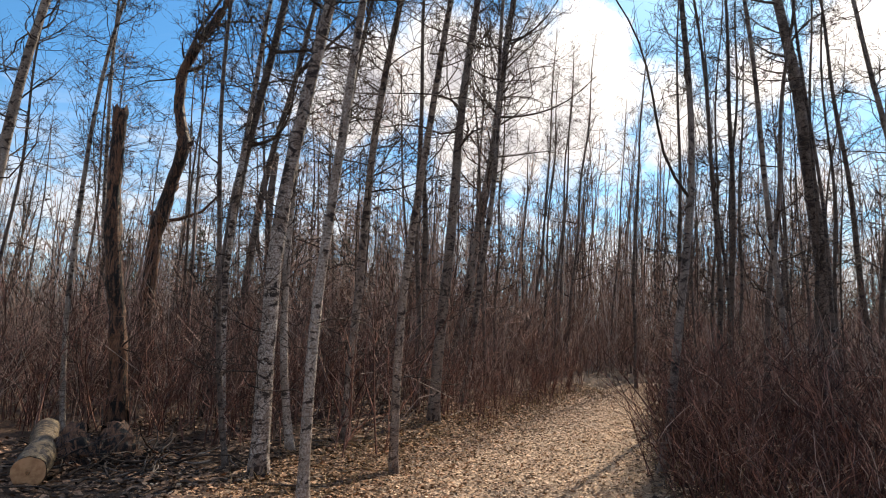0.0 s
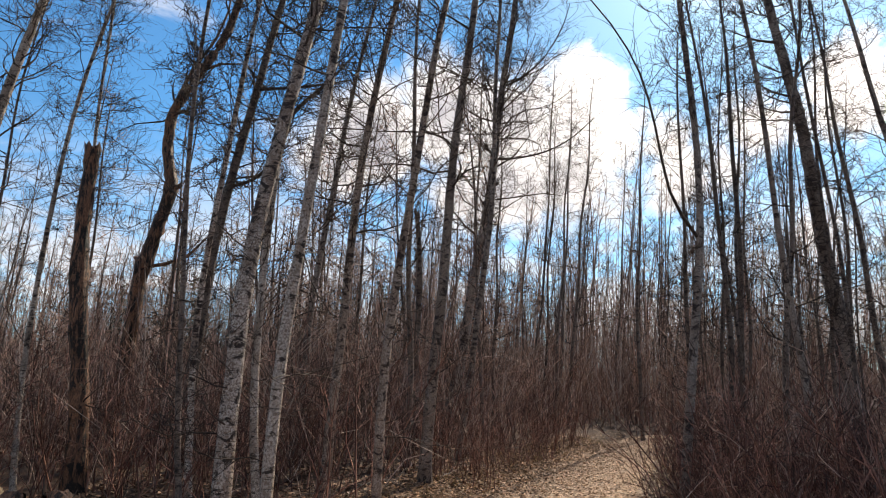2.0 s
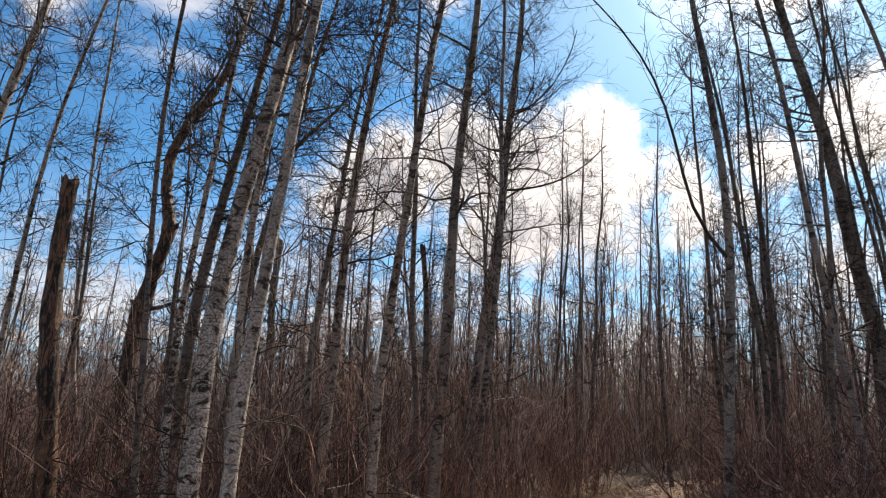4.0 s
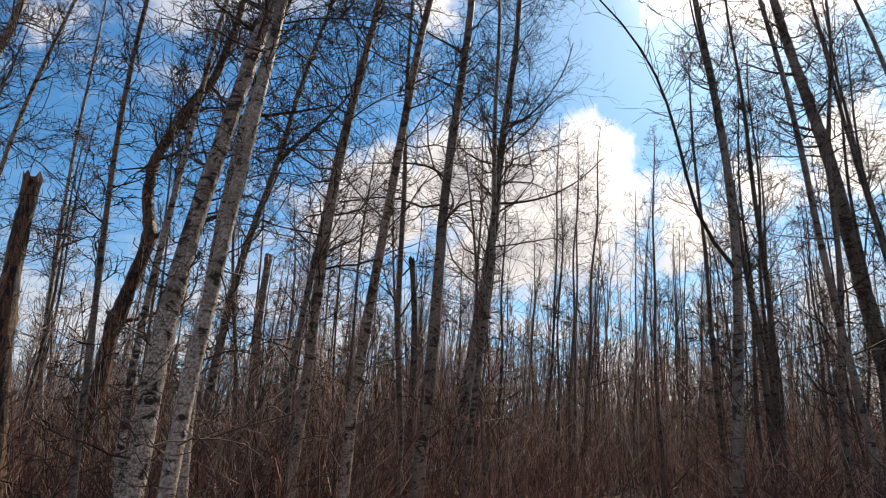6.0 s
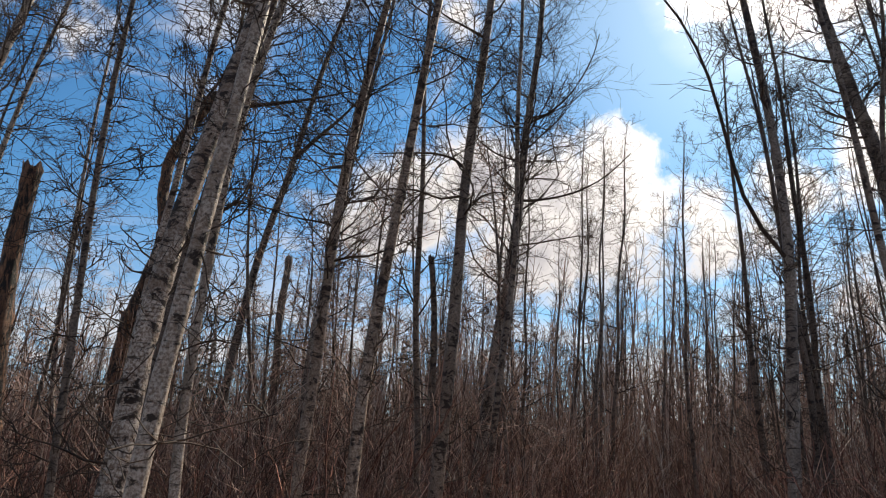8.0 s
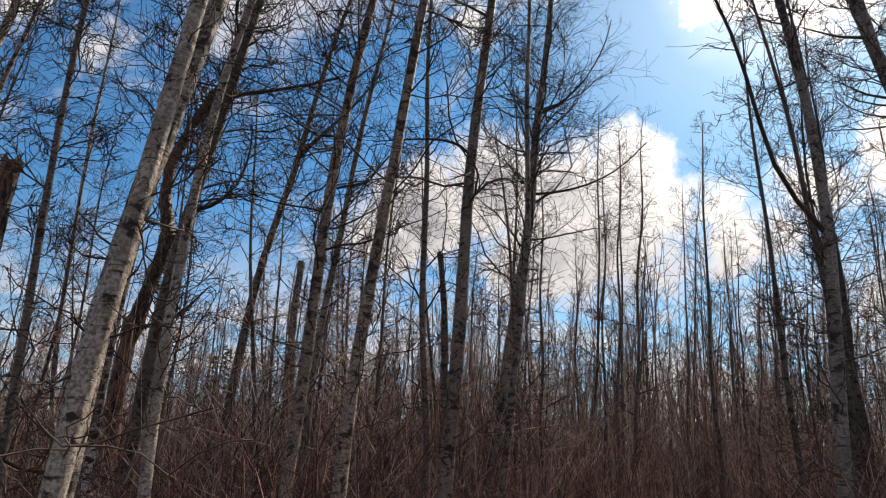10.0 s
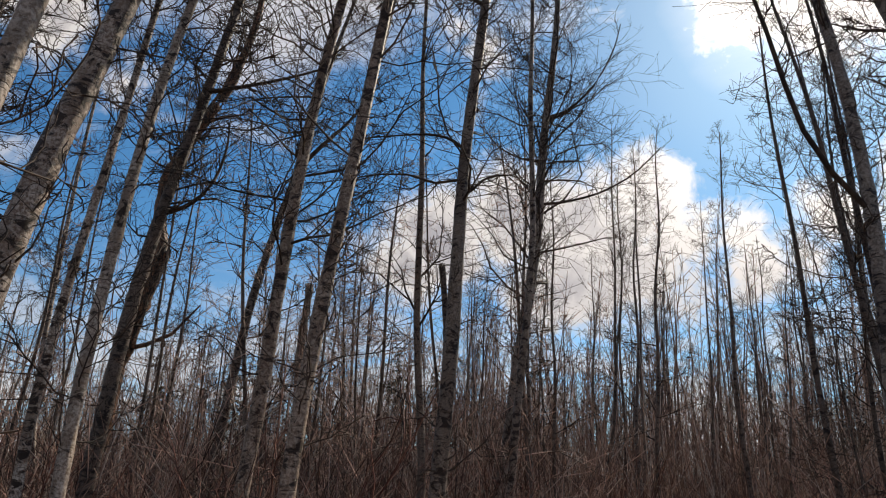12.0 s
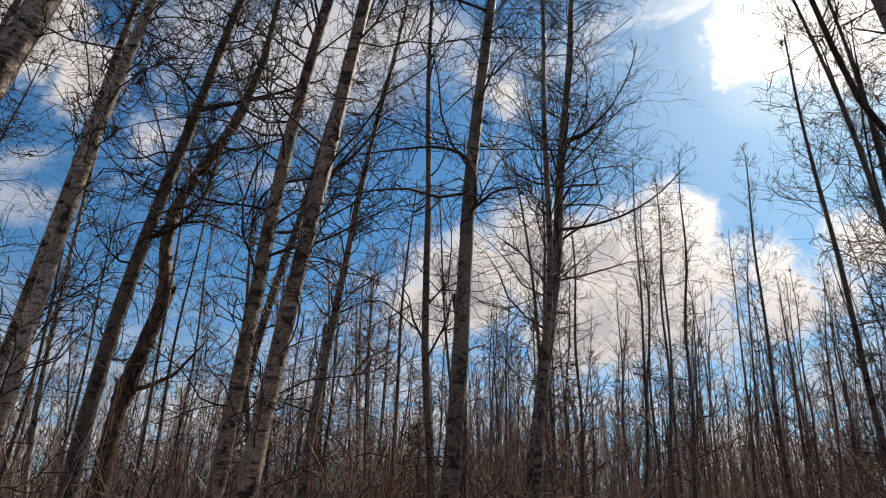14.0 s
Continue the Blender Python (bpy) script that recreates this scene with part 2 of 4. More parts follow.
# ---- mesh building ----
def sweep(paths, radii, sides):
    """Tubes along many paths at once: paths (n, s, 3), radii (n, s)."""
    paths, radii = np.asarray(paths, float), np.asarray(radii, float)
    n, s, _ = paths.shape
    tan = np.gradient(paths, axis=1)
    tan /= np.linalg.norm(tan, axis=2, keepdims=True) + 1e-9
    ref = np.where(np.abs(tan[..., 2:3]) > 0.85, np.array([1.0, 0, 0]), np.array([0, 0, 1.0]))
    e1 = np.cross(tan, ref)
    e1 /= np.linalg.norm(e1, axis=2, keepdims=True) + 1e-9
    e2 = np.cross(tan, e1)
    ang = np.arange(sides) * 2 * math.pi / sides
    ring = e1[:, :, None, :] * np.cos(ang)[:, None] + e2[:, :, None, :] * np.sin(ang)[:, None]
    v = paths[:, :, None, :] + ring * radii[:, :, None, None]
    idx = np.arange(n * s * sides).reshape(n, s, sides)
    a, b = idx[:, :-1], idx[:, 1:]
    q = np.stack([a, np.roll(a, -1, 2), np.roll(b, -1, 2), b], -1).reshape(-1, 4)
    return v.reshape(-1, 3), q


def joined(pieces):
    vs, qs, k = [], [], 0
    for v, q in pieces:
        vs.append(v)
        qs.append(q + k)
        k += len(v)
    return np.concatenate(vs), np.concatenate(qs)


def mesh_of(name, pieces, mat, smooth_shade=True):
    v, q = joined(pieces)
    me = bpy.data.meshes.new(name)
    me.vertices.add(len(v))
    me.vertices.foreach_set("co", v.astype(np.float32).ravel())
    me.loops.add(q.size)
    me.loops.foreach_set("vertex_index", q.astype(np.int32).ravel())
    me.polygons.add(len(q))
    me.polygons.foreach_set("loop_start", np.arange(0, q.size, 4, dtype=np.int32))
    me.polygons.foreach_set("use_smooth", np.full(len(q), smooth_shade))
    me.update(calc_edges=True)
    me.validate()
    me.materials.append(mat)
    return me


def part(name, me, parent, label=""):
    ob = new(name, me)
    ob.parent = parent
    return tagged(ob, label) if label else ob


def unit(v):
    return v / (np.linalg.norm(v, axis=-1, keepdims=True) + 1e-9)


def grow(rng, start, way, length, s, rise, wiggle):
    """Paths of s points from start along way, bending upwards by rise and wandering by wiggle."""
    n = len(start)
    step = (length / (s - 1))[:, None]
    p, d, out = start.copy(), unit(way), [start.copy()]
    for _ in range(s - 1):
        d = unit(d + rng.normal(0, wiggle, (n, 3)) + np.array([0, 0, 1.0]) * rise)
        p = p + d * step
        out.append(p.copy())
    return np.stack(out, 1)


def children_of(rng, paths, radii, per, lo=0.25):
    """Places, ways and radii for per twigs on each path."""
    n, s, _ = paths.shape
    k = np.repeat(np.arange(n), per)
    f = rng.uniform(lo, 0.98, n * per) * (s - 1)
    i = np.minimum(f.astype(int), s - 2)
    w = (f - i)[:, None]
    at = paths[k, i] * (1 - w) + paths[k, i + 1] * w
    tan = unit(paths[k, i + 1] - paths[k, i])
    side = unit(np.cross(tan, unit(rng.normal(0, 1, (n * per, 3)))))
    way = tan * rng.uniform(0.5, 1.1, (n * per, 1)) + side * rng.uniform(0.6, 1.1, (n * per, 1))
    r = radii[k, i] * (1 - w[:, 0]) + radii[k, i + 1] * w[:, 0]
    return at, way, r, 1 - f / (s - 1), k


def taper(r0, r1, s):
    t = np.linspace(0, 1, s)[None]
    return r0[:, None] * (1 - t) + r1[:, None] * t


def boughs(rng, curve, radius, height, low, count, reach, per2, per3, thick=0.34, fine=1.0, lift=(-0.05, 0.85), segs=(7, 5, 4)):
    """Branches with their twigs round a trunk, one list of pieces a branch; curve(z) gives the axis, radius(z) the trunk's radius."""
    z = low + (height - low) * rng.uniform(0, 1, count) ** 0.85
    at = curve(z)
    rz = radius(z)
    az = rng.uniform(0, 2 * math.pi, count)
    el = rng.uniform(*lift, count)
    way = np.stack([np.cos(az) * np.cos(el), np.sin(az) * np.cos(el), np.sin(el)], 1)
    length = reach * (1.1 - 0.8 * (z - low) / (height - low)) * rng.uniform(0.35, 1.0, count)
    s1, s2, s3 = segs
    p1 = grow(rng, at, way, length, s1, 0.10, 0.28)
    r1 = taper(np.clip(rz * thick * rng.uniform(0.6, 1.1, count), 0.005, 0.04), np.full(count, 0.003 / fine), s1)
    at, way, r, left, k = children_of(rng, p1, r1, per2, 0.12)
    l2 = length[k] * (0.3 + 0.6 * left) * rng.uniform(0.4, 1.0, len(k))
    p2 = grow(rng, at, way, l2, s2, 0.10, 0.42)
    r2 = taper(np.clip(r * 0.6, 0.0042, 0.012) / fine, np.full(len(k), 0.003 / fine), s2)
    if per3:
        at, way, r, left, k = children_of(rng, p2, r2, per3, 0.12)
        l3 = np.clip(l2[k] * rng.uniform(0.3, 0.8, len(k)), 0.08, 0.6)
        p3 = grow(rng, at, way, l3, s3, 0.08, 0.52)
        r3 = taper(np.clip(r * 0.7, 0.0033, 0.006), np.full(len(k), 0.0024), s3) / fine
    out = []
    for i in range(count):
        a, b = i * per2, (i + 1) * per2
        one = [sweep(p1[i:i + 1], r1[i:i + 1], 4 if fine >= 1 else 3), sweep(p2[a:b], r2[a:b], 3)]
        if per3:
            one.append(sweep(p3[a * per3:b * per3], r3[a * per3:b * per3], 3))
        out.append(one)
    return out


def hang_branches(base, branches, mat):
    for one in branches:
        part("branch", mesh_of("branch", one, mat), base)


def trunk_piece(rng, curve, radius, top, rings, sides, rough=0.06):
    z = np.linspace(-0.15, top, rings)
    p = curve(z)
    v, q = sweep(p[None], radius(z)[None], sides)
    c = np.repeat(p, sides, 0)
    bumps = rng.normal(0, rough, len(v)) * np.repeat(rng.uniform(0.2, 1.3, rings), sides)
    return c + (v - c) * (1 + bumps)[:, None], q


def end_cap(v, q, sides):
    """A lid of quads over the last ring of a tube."""
    last = np.arange(len(v) - sides, len(v))
    mid = v[last].mean(0)
    vv = np.concatenate([v[last], mid[None]])
    n = sides
    qq = np.array([[i, (i + 1) % n, n, n] for i in range(n)])
    return vv, qq


def ground_z(x, y):
    """Height of the forest floor: a flat trail and slightly raised, uneven sides."""
    x, y = np.asarray(x, float), np.asarray(y, float)
    off = np.abs(x - trail_x(y)) - trail_w(y) - 0.3
    bank = np.where(x < trail_x(y), 0.27, 0.16) / (1 + np.exp(-4.5 * (off - 0.15)))
    rough = 0.05 * np.sin(1.7 * x + 0.6 * y) * np.sin(1.1 * y - 0.4 * x) + 0.03 * np.sin(4.1 * x + 1.3) * np.sin(3.7 * y)
    near = np.clip(off + 0.4, 0, 1)
    return bank + rough * near + 0.012 * np.sin(2.3 * x + y) * np.sin(1.9 * y)


BEND_Y = (-8, 0, 4, 6.5, 9, 12, 15, 18, 22, 27, 34, 60)
BEND_X = (0.0, 0.05, 0.0, -0.15, 0.25, 0.98, 1.75, 2.5, 4.0, 7.5, 13.0, 34.0)


def trail_x(y):
    """The middle of the trail, which bends gently to the right."""
    y = np.asarray(y, float)
    return (np.interp(y - 1.2, BEND_Y, BEND_X) + 2 * np.interp(y, BEND_Y, BEND_X) + np.interp(y + 1.2, BEND_Y, BEND_X)) / 4


def trail_w(y):
    """Half the trodden width."""
    return np.interp(np.asarray(y, float), (0, 8, 12, 18, 34), (1.4, 1.4, 1.12, 0.78, 0.6))


# ---- ground ----
def build_ground():
    fine_x, fine_y = np.linspace(-14, 14, 141), np.linspace(-8, 40, 241)
    gx = np.concatenate([[-900, -300, -120, -60, -30, -20], fine_x, [20, 30, 60, 120, 300, 900]])
    gy = np.concatenate([[-900, -300, -100, -40, -20], fine_y, [46, 60, 90, 160, 400, 1200]])
    xx, yy = np.meshgrid(gx, gy)
    zz = ground_z(xx, yy) * (np.abs(xx) < 60) + 0.02 * np.random.RandomState(3).normal(0, 1, xx.shape) * ((np.abs(xx - trail_x(yy)) > 1.8) & (np.abs(xx) < 15))
    v = np.stack([xx, yy, zz], -1).reshape(-1, 3)
    i = np.arange(len(v)).reshape(xx.shape)
    q = np.stack([i[:-1, :-1], i[:-1, 1:], i[1:, 1:], i[1:, :-1]], -1).reshape(-1, 4)
    g = new("ground", mesh_of("ground", [(v, q)], FLOOR))
    tagged(g, "forest floor of dark soil and rotting leaves", "ground", kind="structure")
    # the trodden trail, a thin sheet on it
    ys = np.linspace(-7, 30, 260)
    cols = np.linspace(-1, 1, 15)
    rng = np.random.RandomState(5)
    wide = trail_w(ys) + 0.12 * np.sin(ys * 0.9) + 0.08 * np.sin(ys * 2.7 + 1)
    x = trail_x(ys)[:, None] + cols[None] * wide[:, None]
    y = np.repeat(ys[:, None], 15, 1)
    z = ground_z(x, y) + 0.012 * (1 - np.abs(cols[None]) ** 4) + 0.006 + rng.normal(0, 0.003, x.shape)
    v = np.stack([x, y, z], -1).reshape(-1, 3)
    i = np.arange(len(v)).reshape(x.shape)
    q = np.stack([i[:-1, :-1], i[:-1, 1:], i[1:, 1:], i[1:, :-1]], -1).reshape(-1, 4)
    t = new("path", mesh_of("path", [(v, q)], TRAIL))
    tagged(t, "trodden forest trail covered with pale dry leaf litter", "path", kind="structure")


build_ground()


# ---- trees along the trail ----
def axis(x0, y0, slope, bow, knee=7.0, sway=0.02, phase=0.0, dy=0.0):
    """A trunk's line from the ground: sideways slope and bow up to the knee, straight above it."""
    def curve(z):
        z = np.asarray(z, float)
        zz = np.minimum(z, knee)
        x = x0 + slope * zz + bow * zz ** 2 + (slope + 2 * bow * knee) * np.maximum(z - knee, 0)
        x = x + sway * np.sin(z * 1.3 + phase) * np.minimum(z / 2, 1)
        return np.stack([x, y0 + dy * z + sway * np.sin(z * 0.9 + 2 * phase) * np.minimum(z / 2, 1), z], -1)
    return curve


def thinning(r, height, tip=0.012):
    def radius(z):
        t = np.clip(np.asarray(z, float) / height, 0, 1)
        return r * (1 - t) ** 0.75 * (1 - tip / r) + tip + r * 0.35 * np.exp(-np.maximum(z, 0) / 0.18)
    return radius


def aspen(x0, y0, slope, bow, r, height, low, count, reach, label, knee=7.0, limbs=(), seed=0, bark=None, name="aspen_tree", dy=0.0, per=(7, 3), lift=(-0.05, 0.85)):
    rng = np.random.RandomState(100 + seed)
    z0 = float(ground_z(x0, y0))
    base = new(name)
    base.location = (x0, y0, z0)
    curve, radius = axis(0, 0, slope, bow, knee, 0.025, seed * 1.7, dy), thinning(r, height)
    rings = int(height / 0.16)
    part("trunk", mesh_of("trunk", [trunk_piece(rng, curve, radius, height, rings, 12)], bark or GREYBARK), base)
    twigs = boughs(rng, curve, radius, height, low, int(count * 1.3), reach, *per, 0.27, 1.0, lift, (7, 5, 4) if y0 < 12 else (6, 4, 3))
    # dead twigs on the bare part below the crown
    twigs += boughs(rng, curve, radius, low + 1.5, 0.8, 20, 1.0, 4, 2, 0.12)
    for z, pts, rr in limbs:
        p = curve(z) + np.array([(0, 0, 0)] + list(pts), float)
        t = np.linspace(0, len(p) - 1, 11)
        k = np.minimum(t.astype(int), len(p) - 2)
        w = (t - k)[:, None]
        path = p[k] * (1 - w) + p[k + 1] * w
        path[1:-1] = (path[:-2] + 2 * path[1:-1] + path[2:]) / 4
        path = path[None]
        rad = np.linspace(rr, rr * 0.3, 11)[None]
        pieces = [sweep(path, rad, 6)]
        at, way, rc, left, kk = children_of(rng, path, rad, 16, 0.3)
        p2 = grow(rng, at, way, rng.uniform(0.2, 0.8, len(kk)), 5, 0.08, 0.2)
        r2 = taper(np.clip(rc * 0.4, 0.0035, 0.01), np.full(len(kk), 0.0024), 5)
        pieces.append(sweep(p2, r2, 3))
        at, way, rc, left, kk = children_of(rng, p2, r2, 4, 0.2)
        p3 = grow(rng, at, way, rng.uniform(0.08, 0.3, len(kk)), 3, 0.08, 0.25)
        pieces.append(sweep(p3, taper(np.clip(rc * 0.7, 0.0026, 0.005), np.full(len(kk), 0.0019), 3), 3))
        twigs.append(pieces)
    hang_branches(base, twigs, TWIG)
    return tagged(base, label, "tree", "bare trees along the trail")


GREY = "leaning leafless aspen with pale grey scarred bark"
SLIM = "slim leafless tree with grey-brown bark"
aspen(-2.41, 6.07, -0.0281, 0.0208, 0.084, 12.0, 4.2, 46, 1.7, "thick leaning aspen with grey-brown bark and dark scars", seed=1, bark=PALEBARK, dy=0.09)
aspen(-1.68, 5.14, -0.0056, 0.0161, 0.048, 10.5, 3.6, 40, 1.4, "slim leaning aspen with grey-brown scarred bark", seed=2, bark=ASPEN, dy=0.076)
aspen(-2.49, 7.16, -0.158, 0.0383, 0.045, 10.5, 3.6, 40, 1.4, "slim pale aspen bending over the shrubs", seed=3, bark=ASPEN, dy=0.022, knee=6.0)
aspen(-4.78, 9.77, 0.0578, 0.0129, 0.09, 12.5, 3.6, 60, 2.1, "dark leaning tree with a hooked branch", seed=4, bark=POLE,
      limbs=((4.3, ((0.35, 0, 0.06), (0.62, 0, 0.3), (0.74, 0, 0.75), (0.72, 0, 1.1)), 0.03), (5.9, ((0.5, 0, 0.0), (1.1, 0, 0.03), (1.6, 0, 0.1)), 0.03)))
aspen(-3.68, 8.02, -0.0611, 0.022, 0.042, 10.5, 4.0, 36, 1.3, SLIM, seed=5, bark=PALEBARK)
aspen(-6.9, 15.46, 0.0361, 0.0156, 0.11, 15.0, 5.5, 54, 2.6, "leaning tree with a forked yellowish crown", seed=6,
      limbs=((8.0, ((0.5, 0, 0.5), (1.1, 0, 1.0), (1.7, 0, 1.7)), 0.06),))
aspen(-2.14, 8.18, 0.0206, 0.0127, 0.06, 11.5, 2.9, 60, 1.9, GREY, seed=7, bark=BROWNBARK, dy=0.027)
aspen(-4.36, 13.8, 0.0185, 0.0122, 0.08, 13.5, 3.2, 66, 2.3, SLIM, seed=8)
aspen(-1.36, 7.26, 0.0094, 0.0171, 0.052, 11.0, 3.0, 56, 1.8, GREY, seed=9, bark=BROWNBARK, dy=0.046)
aspen(-1.32, 10.38, 0.0724, 0.0034, 0.09, 14.0, 4.2, 34, 2.0, "tall straight aspen with one arched side branch", seed=10,
      limbs=((5.05, ((-0.16, 0, 0.2), (-0.45, 0, 0.3), (-0.85, 0, 0.33), (-1.3, 0, 0.35)), 0.022), (7.1, ((-0.25, 0, 0.2), (-0.6, 0, 0.45), (-0.9, 0, 0.8)), 0.022)))
aspen(-1.71, 15.8, 0.225, -0.0066, 0.132, 18.0, 4.8, 74, 3.6, "tall aspen with a wide twiggy crown", seed=11, dy=0.053, per=(9, 4), lift=(0.05, 0.8),
      limbs=((6.9, ((0.5, 0, -0.02), (1.2, 0, 0.1), (1.9, 0, 0.42), (2.5, 0, 1.0)), 0.032), (8.9, ((0.5, 0, 0.2), (1.1, 0, 0.75), (1.6, 0, 1.6), (1.8, 0, 2.3)), 0.032), (7.9, ((-0.5, 0, 0.15), (-1.0, 0, 0.55), (-1.3, 0, 1.2)), 0.028)))
aspen(-1.11, 13.15, 0.1867, -0.0104, 0.062, 14.0, 3.6, 54, 2.2, SLIM, seed=12, dy=0.018)
# right-hand trunks in GREYBARK: the lighter colour imitates glare from the sun
aspen(1.6, 7.77, 0.2229, -0.019, 0.052, 11.0, 4.4, 34, 1.4, "forked tree with one long arching limb", seed=13, bark=GREYBARK, knee=6.0, dy=0.126,
      limbs=((3.2, ((-0.34, -0.12, 0.42), (-0.42, -0.25, 1.0), (-0.55, -0.4, 1.62), (-0.69, -0.5, 2.02), (-1.0, -0.58, 2.55), (-1.4, -0.66, 3.0)), 0.02),))
aspen(6.54, 14.82, 0.0298, -0.0114, 0.18, 15.5, 7.0, 34, 2.2, "thick grey leaning trunk with broken side branches", seed=14, bark=GREYBARK, dy=-0.025,
      limbs=((8.9, ((-0.5, 0, 0.1), (-1.1, 0, 0.4)), 0.034), (7.6, ((-0.45, 0, 0.15), (-0.9, 0, 0.5)), 0.03)))
aspen(3.75, 9.58, -0.0464, -0.0012, 0.046, 11.0, 4.5, 32, 1.3, SLIM, seed=15, bark=GREYBARK)
aspen(4.76, 15.78, 0.1017, -0.0066, 0.075, 13.0, 5.0, 46, 1.8, SLIM, seed=16, bark=POLE)
aspen(-5.95, 8.19, -0.0968, 0.0265, 0.036, 9.5, 3.6, 40, 1.4, SLIM, seed=17, bark=ASPEN, knee=6.0)
aspen(-2.9, 6.44, -0.1454, 0.0209, 0.028, 8.5, 2.8, 30, 1.1, "thin crooked sapling with bare twigs", seed=18, bark=POLE)
aspen(-8.6, 13.56, -0.2509, 0.0194, 0.055, 13.0, 4.5, 54, 2.0, SLIM, seed=19, bark=ASPEN)
aspen(0.08, 25.53, 0.2542, -0.0132, 0.055, 14.0, 5.0, 32, 2.0, SLIM, seed=20, bark=POLE, per=(6, 2), lift=(0.3, 1.1))
aspen(1.45, 26.87, 0.1048, -0.0026, 0.055, 14.0, 5.0, 32, 2.0, SLIM, seed=21, bark=POLE, per=(6, 2), lift=(0.3, 1.1))
aspen(3.76, 21.75, -0.0093, 0.0072, 0.06, 11.5, 4.0, 32, 2.0, "slender tree with a brush-like crown", seed=22, bark=POLE, per=(6, 2), lift=(0.45, 1.2))
aspen(3.38, 14.08, 0.0104, 0.0019, 0.05, 9.0, 3.0, 20, 2.2, SLIM, seed=23, bark=POLE, lift=(0.45, 1.2))
aspen(3.91, 13.67, 0.0869, -0.0114, 0.06, 10.5, 3.2, 24, 2.2, SLIM, seed=25, bark=POLE, lift=(0.2, 1.1))
aspen(9.39, 18.83, -0.0108, -0.0043, 0.09, 14.0, 4.5, 40, 2.0, SLIM, seed=26, bark=POLE, per=(6, 2))
# GREYBARK here too, lighter for the sun's glare
aspen(7.24, 13.29, 0.1674, -0.0248, 0.08, 12.0, 4.0, 40, 1.9, "dark leaning tree with a broken limb", seed=27, bark=GREYBARK, knee=6.0, dy=0.043)
aspen(4.9, 10.74, -0.0121, -0.0044, 0.035, 10.0, 4.0, 28, 1.2, SLIM, seed=28, bark=POLE)
aspen(-7.44, 13.89, 0.0626, -0.0063, 0.035, 9.5, 3.0, 30, 1.3, SLIM, seed=29, bark=POLE)
aspen(-9.65, 10.2, 0.12, 0.006, 0.12, 13.0, 3.8, 64, 2.6, "stout leaning aspen with a spreading crown of twigs", seed=24, bark=ASPEN)


# ---- broken and crooked trees ----
def through_points(points):
    """A smooth upright line through points given as rows of x, y, z."""
    p = np.array(points, float)

    def curve(z):
        z = np.asarray(z, float)
        fine = np.linspace(p[0, 2], p[-1, 2], 90)
        out = []
        for k in range(2):
            f = np.interp(fine, p[:, 2], p[:, k])
            for _ in range(2):
                f[1:-1] = (f[:-2] + 2 * f[1:-1] + f[2:]) / 4
            out.append(np.interp(z, fine, f))
        return np.stack([*out, z], -1)
    return curve


def snag(x0, y0, slope, r, top, label, seed, bark=None):
    rng = np.random.RandomState(300 + seed)
    base = new("dead_snag")
    base.location = (x0, y0, float(ground_z(x0, y0)))
    curve = axis(0, 0, slope, 0.0, 9.0, 0.05, seed)

    def radius(z):
        return r * (1 - 0.25 * np.clip(z / top, 0, 1)) * (1 + 0.12 * np.sin(np.asarray(z) * 5.1) * np.sin(np.asarray(z) * 2.3 + seed)) + r * 0.4 * np.exp(-np.maximum(z, 0) / 0.2)
    sides = 14
    v, q = trunk_piece(rng, curve, radius, top, int(top / 0.12), sides, 0.07)
    v[-sides:, 2] += rng.uniform(-0.07, 0.05, sides)
    cap_v, cap_q = end_cap(v, q, sides)
    part("trunk", mesh_of("trunk", [(v, q)], bark or DEAD), base)
    part("broken_top", mesh_of("broken_top", [(cap_v, cap_q[:, :4])], CUT), base, "splintered pale wood")
    twigs = [piece for one in boughs(rng, curve, radius, top * 0.95, 0.8, 18, 0.6, 3, 2, 0.1) for piece in one]
    tagged(part("twig_growth", mesh_of("twig_growth", twigs, TWIG), base), kind="stuff")
    return tagged(base, label, "dead tree")


snag(-5.4, 8.5, -0.0712, 0.125, 4.56, "broken dead trunk with shaggy brown bark", 1)
snag(-11.4, 28.2, 0.03, 0.20, 9.7, "distant broken dead trunk", 2, POLE)
snag(-2.1, 14.7, -0.01, 0.075, 5.15, "thin broken dead trunk", 3, POLE)


